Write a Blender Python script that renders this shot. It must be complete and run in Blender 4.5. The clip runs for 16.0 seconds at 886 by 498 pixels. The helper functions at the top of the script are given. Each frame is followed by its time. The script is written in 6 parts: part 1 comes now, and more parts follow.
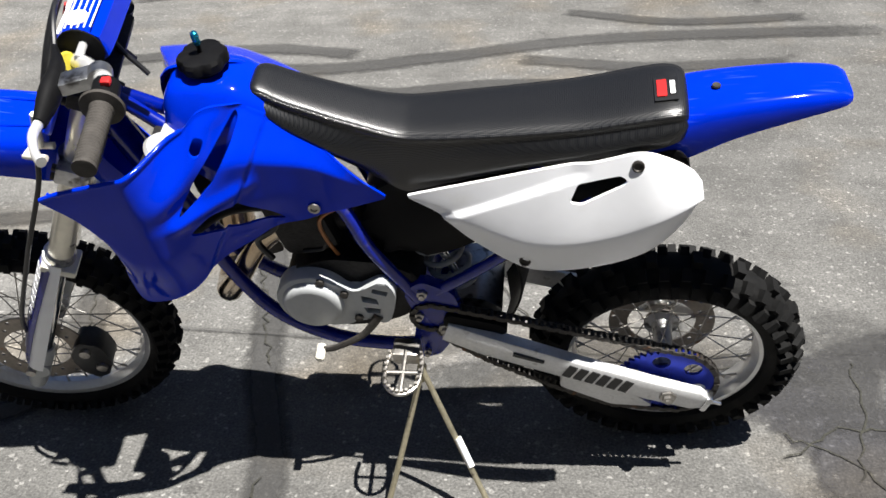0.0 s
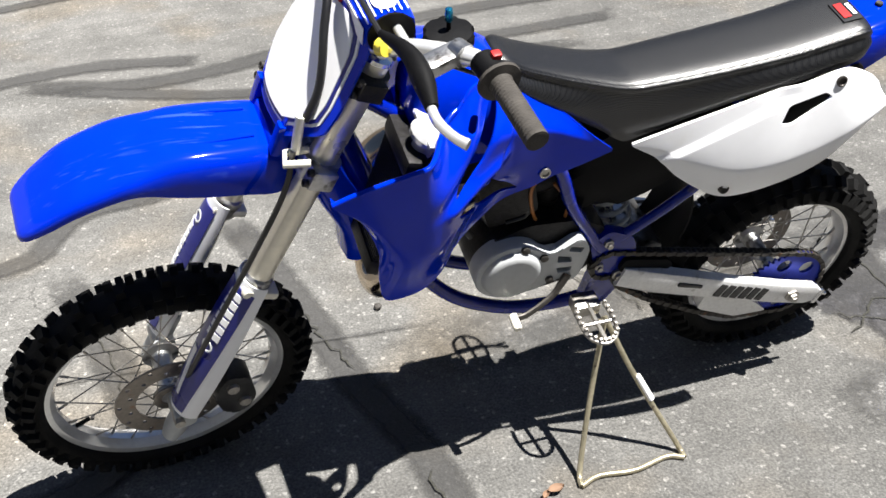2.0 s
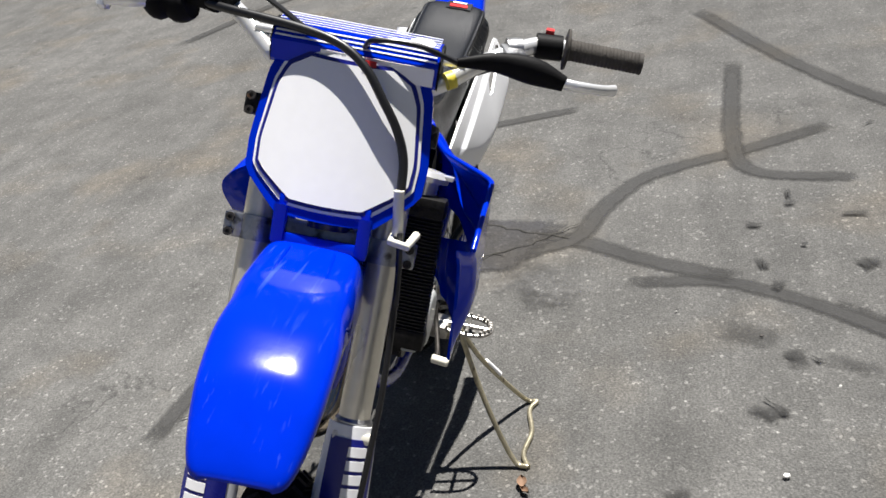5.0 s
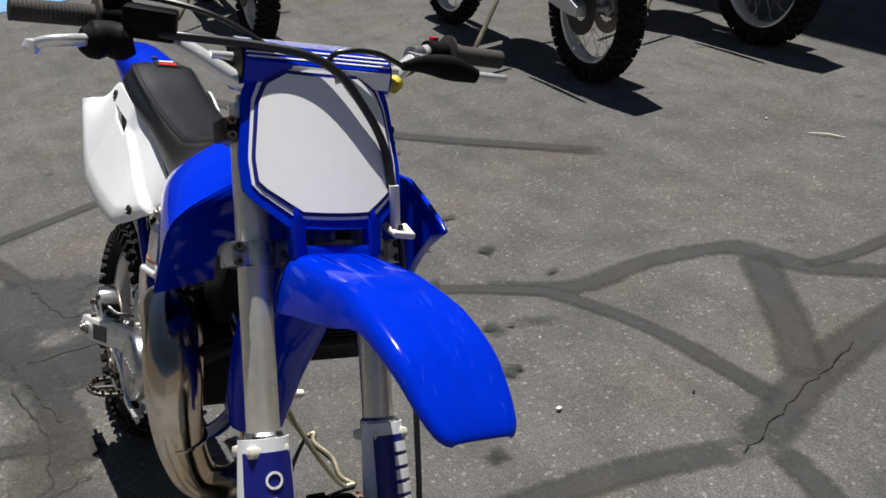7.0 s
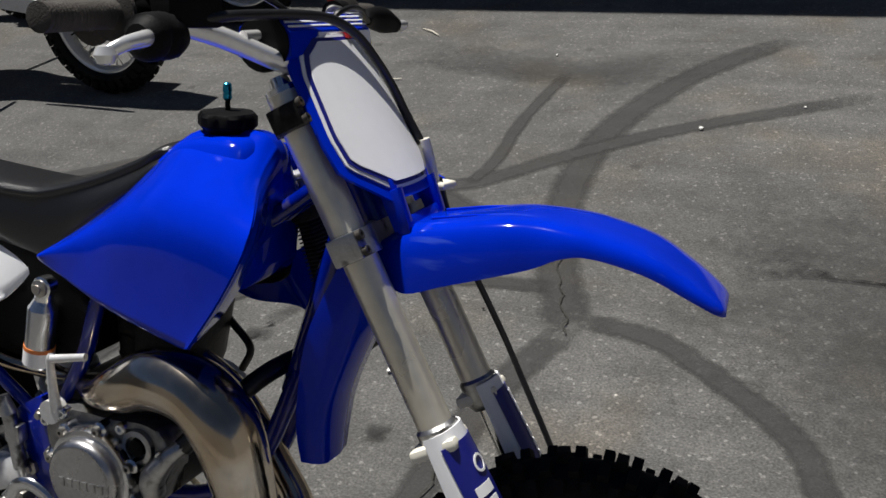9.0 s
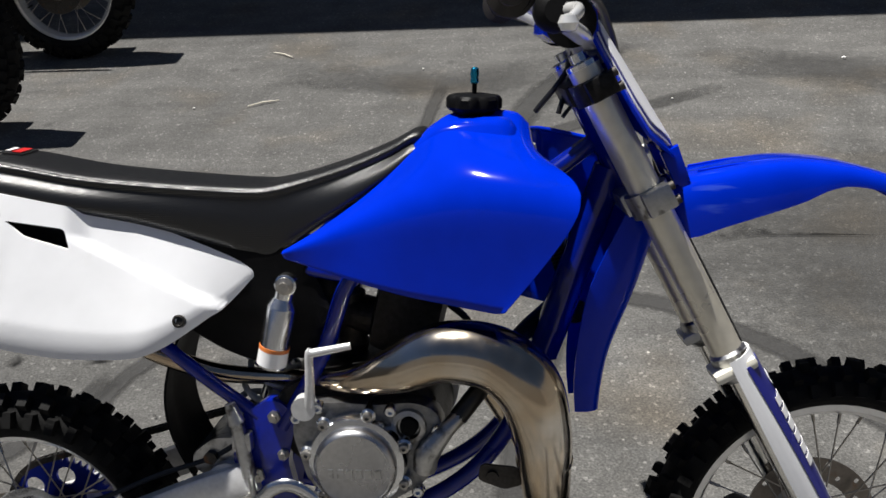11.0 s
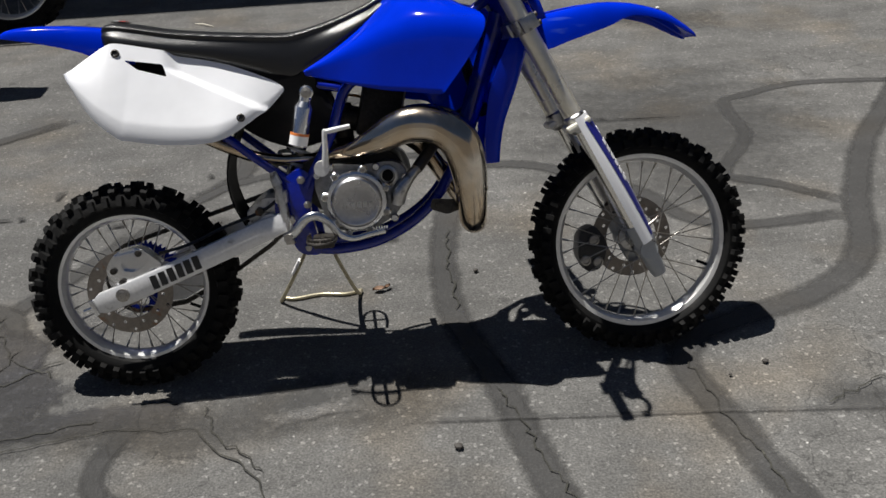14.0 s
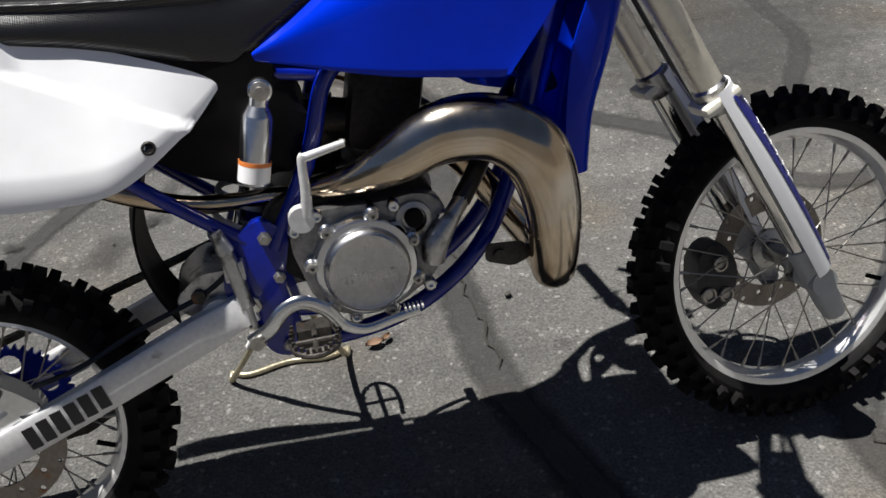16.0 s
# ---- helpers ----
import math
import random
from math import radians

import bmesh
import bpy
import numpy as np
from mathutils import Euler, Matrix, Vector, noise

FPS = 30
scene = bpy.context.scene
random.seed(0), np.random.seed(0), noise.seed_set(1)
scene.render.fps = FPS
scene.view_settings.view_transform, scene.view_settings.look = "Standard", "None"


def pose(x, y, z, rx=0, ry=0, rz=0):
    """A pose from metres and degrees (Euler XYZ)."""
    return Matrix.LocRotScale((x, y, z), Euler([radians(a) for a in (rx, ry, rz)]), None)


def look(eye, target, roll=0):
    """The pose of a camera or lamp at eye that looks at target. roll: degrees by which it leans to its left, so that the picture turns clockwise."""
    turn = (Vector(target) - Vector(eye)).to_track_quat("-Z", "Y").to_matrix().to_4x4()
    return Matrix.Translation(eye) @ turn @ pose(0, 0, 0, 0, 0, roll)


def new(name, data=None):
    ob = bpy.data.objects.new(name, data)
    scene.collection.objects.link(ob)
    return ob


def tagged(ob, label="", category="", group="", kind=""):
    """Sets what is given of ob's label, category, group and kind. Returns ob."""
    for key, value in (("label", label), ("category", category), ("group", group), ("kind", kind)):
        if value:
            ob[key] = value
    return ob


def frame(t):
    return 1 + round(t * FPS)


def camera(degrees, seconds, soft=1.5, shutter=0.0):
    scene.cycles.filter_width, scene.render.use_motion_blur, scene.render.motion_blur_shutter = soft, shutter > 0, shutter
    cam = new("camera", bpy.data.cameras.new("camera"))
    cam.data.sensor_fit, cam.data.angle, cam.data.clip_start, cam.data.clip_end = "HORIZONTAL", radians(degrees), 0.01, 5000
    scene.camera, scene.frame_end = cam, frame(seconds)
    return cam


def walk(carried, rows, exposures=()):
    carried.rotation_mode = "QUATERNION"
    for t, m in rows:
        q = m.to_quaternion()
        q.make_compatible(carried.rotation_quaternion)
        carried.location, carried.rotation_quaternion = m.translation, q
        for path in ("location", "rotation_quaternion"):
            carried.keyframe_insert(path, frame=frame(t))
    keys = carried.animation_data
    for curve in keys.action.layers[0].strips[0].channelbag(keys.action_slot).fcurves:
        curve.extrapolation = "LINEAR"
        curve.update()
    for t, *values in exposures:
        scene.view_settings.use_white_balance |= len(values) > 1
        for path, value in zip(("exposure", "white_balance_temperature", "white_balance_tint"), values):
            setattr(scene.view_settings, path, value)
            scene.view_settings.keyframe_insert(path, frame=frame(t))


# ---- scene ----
cam = camera(47.12, 16.0, 1.6)
PATH = [
    (0, look((0.195, 1.683, 1.444), (0.430, -0.012, 0.408), -3.49)),
    (0.5, look((0.411, 1.737, 1.427), (0.512, 0.015, 0.415), -2.58)),
    (1, look((0.677, 1.658, 1.414), (0.634, -0.012, 0.314), -2.33)),
    (1.5, look((0.890, 1.650, 1.415), (0.591, -0.045, 0.396), -2.05)),
    (2, look((1.154, 1.642, 1.449), (0.696, 0.016, 0.379), -2.33)),
    (2.5, look((1.323, 1.594, 1.432), (0.688, -0.003, 0.409), -5.76)),
    (3, look((1.533, 1.388, 1.434), (0.603, -0.035, 0.381), -0.10)),
    (3.5, look((1.759, 1.288, 1.437), (0.517, 0.147, 0.362), -1.37)),
    (3.7, look((1.837, 1.248, 1.426), (0.535, 0.157, 0.370), -2.75)),
    (5.8, look((2.199, 0.347, 1.389), (0.399, 0.270, 0.521), -8.63)),
    (6, look((2.187, 0.259, 1.396), (0.394, 0.291, 0.511), -6.15)),
    (6.5, look((2.233, 0.030, 1.405), (0.470, 0.453, 0.560), -6.25)),
    (7, look((2.209, -0.154, 1.411), (0.587, 0.600, 0.518), -6.05)),
    (7.5, look((2.045, -0.341, 1.391), (0.573, 0.637, 0.454), -6.09)),
    (8, look((1.896, -0.488, 1.388), (0.604, 0.711, 0.444), -3.92)),
    (8.2, look((1.834, -0.562, 1.393), (0.644, 0.733, 0.440), -4.59)),
    (10.3, look((1.079, -1.015, 1.456), (0.732, 0.669, 0.434), -6.59)),
    (10.5, look((1.015, -1.066, 1.470), (0.696, 0.629, 0.458), -5.72)),
    (11, look((0.853, -1.093, 1.450), (0.637, 0.629, 0.457), -4.11)),
    (11.5, look((0.753, -1.208, 1.485), (0.591, 0.525, 0.500), -5.20)),
    (12, look((0.681, -1.490, 1.494), (0.561, 0.238, 0.494), -3.46)),
    (12.5, look((0.732, -1.725, 1.530), (0.545, 0.035, 0.598), -5.33)),
    (13, look((0.789, -1.922, 1.515), (0.614, -0.186, 0.536), -3.01)),
    (13.5, look((0.752, -2.070, 1.546), (0.728, -0.322, 0.574), -3.99)),
    (14, look((0.704, -2.133, 1.514), (0.753, -0.388, 0.538), -3.43)),
    (14.5, look((0.664, -1.994, 1.489), (0.786, -0.276, 0.472), -3.91)),
    (15, look((0.688, -1.679, 1.462), (0.817, 0.020, 0.415), -6.59)),
    (15.5, look((0.590, -1.387, 1.396), (0.765, 0.281, 0.306), -4.63)),
    (16, look((0.503, -1.109, 1.318), (0.752, 0.468, 0.113), -5.30)),
]
EXPOSE = [(0.0, 1.18), (1.5, 1.46), (3.7, 1.58), (4.6, 1.24), (5.8, 0.88), (7.0, 0.56), (8.2, 0.20), (10.3, 0.66), (11.5, 0.57), (12.5, 0.46), (14.5, 0.53), (16.0, 0.66)]
walk(cam, PATH, EXPOSE)

# ---- light: high clear sun and sky ----
SUN = Vector((-0.30, 0.20, 1.0)).normalized()
sky = bpy.data.worlds.new("sky")
scene.world = sky
sky.use_nodes = True
wn = sky.node_tree.nodes
st = wn.new("ShaderNodeTexSky")
st.sky_type, st.sun_disc = "NISHITA", False
st.sun_elevation = math.asin(SUN.z)
st.sun_rotation = math.atan2(SUN.x, SUN.y)
st.altitude, st.air_density, st.dust_density = 1500, 0.42, 0.2
wn["Background"].inputs["Strength"].default_value = 0.05
sky.node_tree.links.new(st.outputs[0], wn["Background"].inputs["Color"])
sun = new("sun", bpy.data.lights.new("sun", "SUN"))
sun.data.energy, sun.data.angle, sun.data.color = 5.0, radians(0.53), (1.0, 0.97, 0.925)
sun.matrix_world = look((0, 0, 0), tuple(-SUN))


# ---- materials ----
def material(name):
    m = bpy.data.materials.new(name)
    m.use_nodes = True
    return m, m.node_tree.nodes, m.node_tree.links


def plain(name, color, rough=0.4, metal=0.0, grain=60.0, vary=0.15, bump=0.0, bscale=300.0, coat=0.0, wear=None, wear_scale=9.0, wear_cut=0.62):
    """A surface with two scales of variation, gloss variation, fine relief and, if given, worn or dirty spots of another colour."""
    m, n, l = material(name)
    b = n["Principled BSDF"]
    tc = n.new("ShaderNodeTexCoord")
    big, fine = n.new("ShaderNodeTexNoise"), n.new("ShaderNodeTexNoise")
    big.inputs["Scale"].default_value, fine.inputs["Scale"].default_value = grain / 8, grain
    big.inputs["Detail"].default_value, fine.inputs["Detail"].default_value = 4, 6
    for k in (big, fine):
        l.new(tc.outputs["Object"], k.inputs["Vector"])
    add = n.new("ShaderNodeMath")
    add.operation = "ADD"
    l.new(big.outputs[0], add.inputs[0])
    l.new(fine.outputs[0], add.inputs[1])
    ramp = n.new("ShaderNodeMapRange")
    ramp.inputs[1].default_value, ramp.inputs[2].default_value = 0.7, 1.3
    ramp.inputs[3].default_value, ramp.inputs[4].default_value = 1 - vary, 1 + vary
    l.new(add.outputs[0], ramp.inputs[0])
    mul = n.new("ShaderNodeVectorMath")
    mul.operation = "SCALE"
    mul.inputs[0].default_value = color
    l.new(ramp.outputs[0], mul.inputs["Scale"])
    out = mul.outputs[0]
    if wear:
        wn_ = n.new("ShaderNodeTexNoise")
        wn_.inputs["Scale"].default_value, wn_.inputs["Detail"].default_value = wear_scale, 8
        l.new(tc.outputs["Object"], wn_.inputs["Vector"])
        cut = n.new("ShaderNodeMapRange")
        cut.inputs[1].default_value, cut.inputs[2].default_value = wear_cut, wear_cut + 0.12
        l.new(wn_.outputs[0], cut.inputs[0])
        mix = n.new("ShaderNodeMix")
        mix.data_type = "RGBA"
        l.new(cut.outputs[0], mix.inputs[0])
        l.new(out, mix.inputs[6])
        mix.inputs[7].default_value = (*wear, 1)
        out = mix.outputs[2]
    l.new(out, b.inputs["Base Color"])
    rr = n.new("ShaderNodeMapRange")
    rr.inputs[1].default_value, rr.inputs[2].default_value = 0.3, 0.7
    rr.inputs[3].default_value, rr.inputs[4].default_value = rough * 0.8, min(1, rough * 1.3)
    l.new(big.outputs[0], rr.inputs[0])
    l.new(rr.outputs[0], b.inputs["Roughness"])
    b.inputs["Metallic"].default_value = metal
    b.inputs["Coat Weight"].default_value = coat
    b.inputs["Coat Roughness"].default_value = 0.08
    if bump:
        bn, bp = n.new("ShaderNodeTexNoise"), n.new("ShaderNodeBump")
        bn.inputs["Scale"].default_value, bn.inputs["Detail"].default_value = bscale, 3
        l.new(tc.outputs["Object"], bn.inputs["Vector"])
        bp.inputs["Strength"].default_value, bp.inputs["Distance"].default_value = bump, 0.002
        l.new(bn.outputs[0], bp.inputs["Height"])
        l.new(bp.outputs[0], b.inputs["Normal"])
    return m


BLUE = plain("blue_plastic", (0.0, 0.021, 0.49), 0.08, grain=30, vary=0.06, bump=0.03, bscale=45)
BLUE.node_tree.nodes["Principled BSDF"].inputs["Specular IOR Level"].default_value = 0.22


def scuffed():
    """The blue plastic with fine pale scratches in patches."""
    m = BLUE.copy()
    m.name = "scuffed_blue_plastic"
    n, l = m.node_tree.nodes, m.node_tree.links
    b = n["Principled BSDF"]
    tc, mp = n.new("ShaderNodeTexCoord"), n.new("ShaderNodeMapping")
    mp.inputs["Scale"].default_value = (10, 150, 60)
    mp.inputs["Rotation"].default_value = (0, 0, radians(24))
    fine, blot = n.new("ShaderNodeTexNoise"), n.new("ShaderNodeTexNoise")
    fine.inputs["Scale"].default_value, fine.inputs["Detail"].default_value = 1.0, 3
    blot.inputs["Scale"].default_value, blot.inputs["Detail"].default_value = 11, 3
    l.new(tc.outputs["Object"], mp.inputs["Vector"])
    l.new(mp.outputs[0], fine.inputs["Vector"])
    l.new(tc.outputs["Object"], blot.inputs["Vector"])
    ra, rb, mu, mx = n.new("ShaderNodeMapRange"), n.new("ShaderNodeMapRange"), n.new("ShaderNodeMath"), n.new("ShaderNodeMix")
    ra.inputs[1].default_value, ra.inputs[2].default_value = 0.60, 0.70
    rb.inputs[1].default_value, rb.inputs[2].default_value, rb.inputs[4].default_value = 0.46, 0.62, 0.14
    l.new(fine.outputs[0], ra.inputs[0])
    l.new(blot.outputs[0], rb.inputs[0])
    mu.operation = "MULTIPLY"
    l.new(ra.outputs[0], mu.inputs[0])
    l.new(rb.outputs[0], mu.inputs[1])
    mx.data_type = "RGBA"
    l.new(mu.outputs[0], mx.inputs[0])
    l.new(b.inputs["Base Color"].links[0].from_socket, mx.inputs[6])
    mx.inputs[7].default_value = (0.16, 0.30, 0.80, 1)
    l.new(mx.outputs[2], b.inputs["Base Color"])
    return m


SCUFFED = scuffed()
FRAME_BLUE = plain("blue_frame_paint", (0.0, 0.009, 0.24), 0.22, grain=60, vary=0.2, coat=0.4, wear=(0.10, 0.09, 0.09), wear_scale=22, wear_cut=0.66)
WHITE = plain("white_plastic", (0.89, 0.90, 0.92), 0.32, grain=25, vary=0.03, bump=0.05, bscale=90, wear=(0.83, 0.83, 0.82), wear_cut=0.62)
CREAM = plain("aged_white_plastic", (0.80, 0.77, 0.66), 0.4, vary=0.06)
DECAL_WHITE = plain("white_decal", (0.90, 0.90, 0.91), 0.3, vary=0.02)
DECAL_BLUE = plain("navy_decal", (0.01, 0.014, 0.20), 0.28, vary=0.08)
DECAL_BLACK = plain("black_decal", (0.012, 0.012, 0.013), 0.4, vary=0.1)
DECAL_RED = plain("red_decal", (0.55, 0.02, 0.02), 0.4, vary=0.1)
AMBER = plain("amber_hose", (0.35, 0.13, 0.03), 0.3, vary=0.2)
ORANGE = plain("orange_decal", (0.75, 0.22, 0.05), 0.4, vary=0.1)
RUBBER = plain("tyre_rubber", (0.006, 0.006, 0.006), 0.75, grain=90, vary=0.35, bump=0.4, bscale=400, wear=(0.013, 0.012, 0.011), wear_scale=30, wear_cut=0.58)
BLACK = plain("black_plastic", (0.005, 0.005, 0.0055), 0.55, vary=0.25, bump=0.15)
GRIP = plain("grip_rubber", (0.055, 0.05, 0.045), 0.7, vary=0.25, bump=0.5, bscale=500)
HOSE = plain("black_hose", (0.01, 0.01, 0.011), 0.35, vary=0.2)
ALU = plain("cast_aluminium", (0.48, 0.48, 0.48), 0.34, metal=1.0, grain=120, vary=0.15, bump=0.3, bscale=350, wear=(0.12, 0.115, 0.11), wear_scale=45, wear_cut=0.54)
POLISHED = plain("polished_aluminium", (0.74, 0.75, 0.76), 0.2, metal=1.0, grain=90, vary=0.08)
RIM = plain("rim_aluminium", (0.86, 0.86, 0.85), 0.16, metal=0.55, grain=100, vary=0.08)
BRUSHED = plain("swingarm_aluminium", (0.74, 0.74, 0.74), 0.36, metal=0.4, grain=140, vary=0.1, wear=(0.40, 0.39, 0.38), wear_scale=40, wear_cut=0.64)
STEEL = plain("dull_steel", (0.42, 0.40, 0.37), 0.4, metal=1.0, grain=160, vary=0.25)
DARKSTEEL = plain("dark_steel", (0.06, 0.055, 0.05), 0.5, metal=0.7, grain=160, vary=0.4, wear=(0.16, 0.08, 0.04), wear_scale=50, wear_cut=0.62)
DISC = plain("brake_disc_steel", (0.24, 0.215, 0.19), 0.35, metal=0.9, grain=120, vary=0.2, wear=(0.25, 0.14, 0.08), wear_scale=40, wear_cut=0.6)
FORK = plain("fork_anodised", (0.80, 0.76, 0.65), 0.3, metal=0.6, grain=60, vary=0.08)
CHROME = plain("chrome_slider", (0.78, 0.77, 0.74), 0.1, metal=1.0, grain=60, vary=0.06)
IGN = plain("grey_paint", (0.42, 0.435, 0.44), 0.36, grain=80, vary=0.06, wear=(0.38, 0.38, 0.37), wear_scale=30, wear_cut=0.63)
# near-black base for engine castings, radiator tanks and upper clamp
DARKALU = plain("dark_engine_metal", (0.026, 0.025, 0.025), 0.45, metal=0.6, grain=120, vary=0.4, bump=0.4, bscale=250)
ANOD_BLUE = plain("blue_anodised", (0.005, 0.02, 0.30), 0.3, metal=0.8, vary=0.2)
TEAL = plain("teal_anodised", (0.02, 0.30, 0.50), 0.25, metal=0.9, vary=0.1)
STAND = plain("stand_steel", (0.42, 0.38, 0.27), 0.35, metal=0.7, grain=120, vary=0.25, wear=(0.12, 0.10, 0.08), wear_scale=60, wear_cut=0.6)
FIN = plain("radiator_fins", (0.03, 0.03, 0.032), 0.5, metal=0.5, vary=0.3)
BRUSHED_DARK = plain("clutch_cover_metal", (0.48, 0.48, 0.49), 0.28, metal=1.0, grain=140, vary=0.12)
DARKCAST = plain("dark_cast_metal", (0.26, 0.26, 0.26), 0.38, metal=0.85, grain=120, vary=0.3, bump=0.3, bscale=300, wear=(0.42, 0.42, 0.41), wear_scale=26, wear_cut=0.58)


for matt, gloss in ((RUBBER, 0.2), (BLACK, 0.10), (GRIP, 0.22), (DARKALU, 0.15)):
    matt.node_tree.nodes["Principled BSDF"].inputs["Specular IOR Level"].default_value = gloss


def pipe_metal():
    """Nickel plating with straw and brown heat colour and dry water marks."""
    m, n, l = material("plated_pipe")
    b = n["Principled BSDF"]
    tc, no, no2 = n.new("ShaderNodeTexCoord"), n.new("ShaderNodeTexNoise"), n.new("ShaderNodeTexNoise")
    no.inputs["Scale"].default_value, no.inputs["Detail"].default_value = 7, 5
    no2.inputs["Scale"].default_value, no2.inputs["Detail"].default_value = 40, 6
    ramp = n.new("ShaderNodeValToRGB")
    e = ramp.color_ramp.elements
    e[0].position, e[0].color = 0.30, (0.70, 0.67, 0.62, 1)
    e[1].position, e[1].color = 0.75, (0.36, 0.23, 0.13, 1)
    mid = e.new(0.52)
    mid.color = (0.56, 0.46, 0.34, 1)
    for k in (no, no2):
        l.new(tc.outputs["Object"], k.inputs["Vector"])
    l.new(no.outputs[0], ramp.inputs[0])
    l.new(ramp.outputs[0], b.inputs["Base Color"])
    b.inputs["Metallic"].default_value = 1.0
    mr = n.new("ShaderNodeMapRange")
    mr.inputs[3].default_value, mr.inputs[4].default_value = 0.08, 0.24
    l.new(no2.outputs[0], mr.inputs[0])
    l.new(mr.outputs[0], b.inputs["Roughness"])
    return m


def vinyl():
    """Black seat cover with a fine diamond emboss and a dull sheen."""
    m, n, l = material("seat_vinyl")
    b = n["Principled BSDF"]
    tc = n.new("ShaderNodeTexCoord")
    sep = n.new("ShaderNodeSeparateXYZ")
    l.new(tc.outputs["Object"], sep.inputs[0])

    def op(kind, a, c):
        k = n.new("ShaderNodeMath")
        k.operation = kind
        for i, v in enumerate((a, c)):
            if v is None:
                continue
            if isinstance(v, float):
                k.inputs[i].default_value = v
            else:
                l.new(v, k.inputs[i])
        return k.outputs[0]

    across = op("ADD", sep.outputs[1], sep.outputs[2])
    u = op("SINE", op("MULTIPLY", op("ADD", sep.outputs[0], across), 1150.0), None)
    v = op("SINE", op("MULTIPLY", op("SUBTRACT", sep.outputs[0], across), 1150.0), None)
    no = n.new("ShaderNodeTexNoise")
    no.inputs["Scale"].default_value = 420
    l.new(tc.outputs["Object"], no.inputs["Vector"])
    pads = op("MULTIPLY", u, v)
    height = op("ADD", op("MULTIPLY", pads, 0.8), op("MULTIPLY", no.outputs[0], 0.5))
    mr, gloss = n.new("ShaderNodeMapRange"), n.new("ShaderNodeMapRange")
    mr.inputs[1].default_value, mr.inputs[2].default_value = -0.5, 0.6
    mr.inputs[3].default_value, mr.inputs[4].default_value = 0.42, 0.24
    l.new(pads, mr.inputs[0])
    l.new(mr.outputs[0], b.inputs["Roughness"])
    gloss.inputs[1].default_value, gloss.inputs[2].default_value = -0.4, 0.7
    gloss.inputs[3].default_value, gloss.inputs[4].default_value = 0.50, 1.0
    l.new(pads, gloss.inputs[0])
    l.new(gloss.outputs[0], b.inputs["Specular IOR Level"])
    b.inputs["Base Color"].default_value = (0.006, 0.0062, 0.0068, 1)
    bp = n.new("ShaderNodeBump")
    bp.inputs["Strength"].default_value, bp.inputs["Distance"].default_value = 1.0, 0.00013
    l.new(height, bp.inputs["Height"])
    l.new(bp.outputs[0], b.inputs["Normal"])
    return m


PIPE, VINYL = pipe_metal(), vinyl()


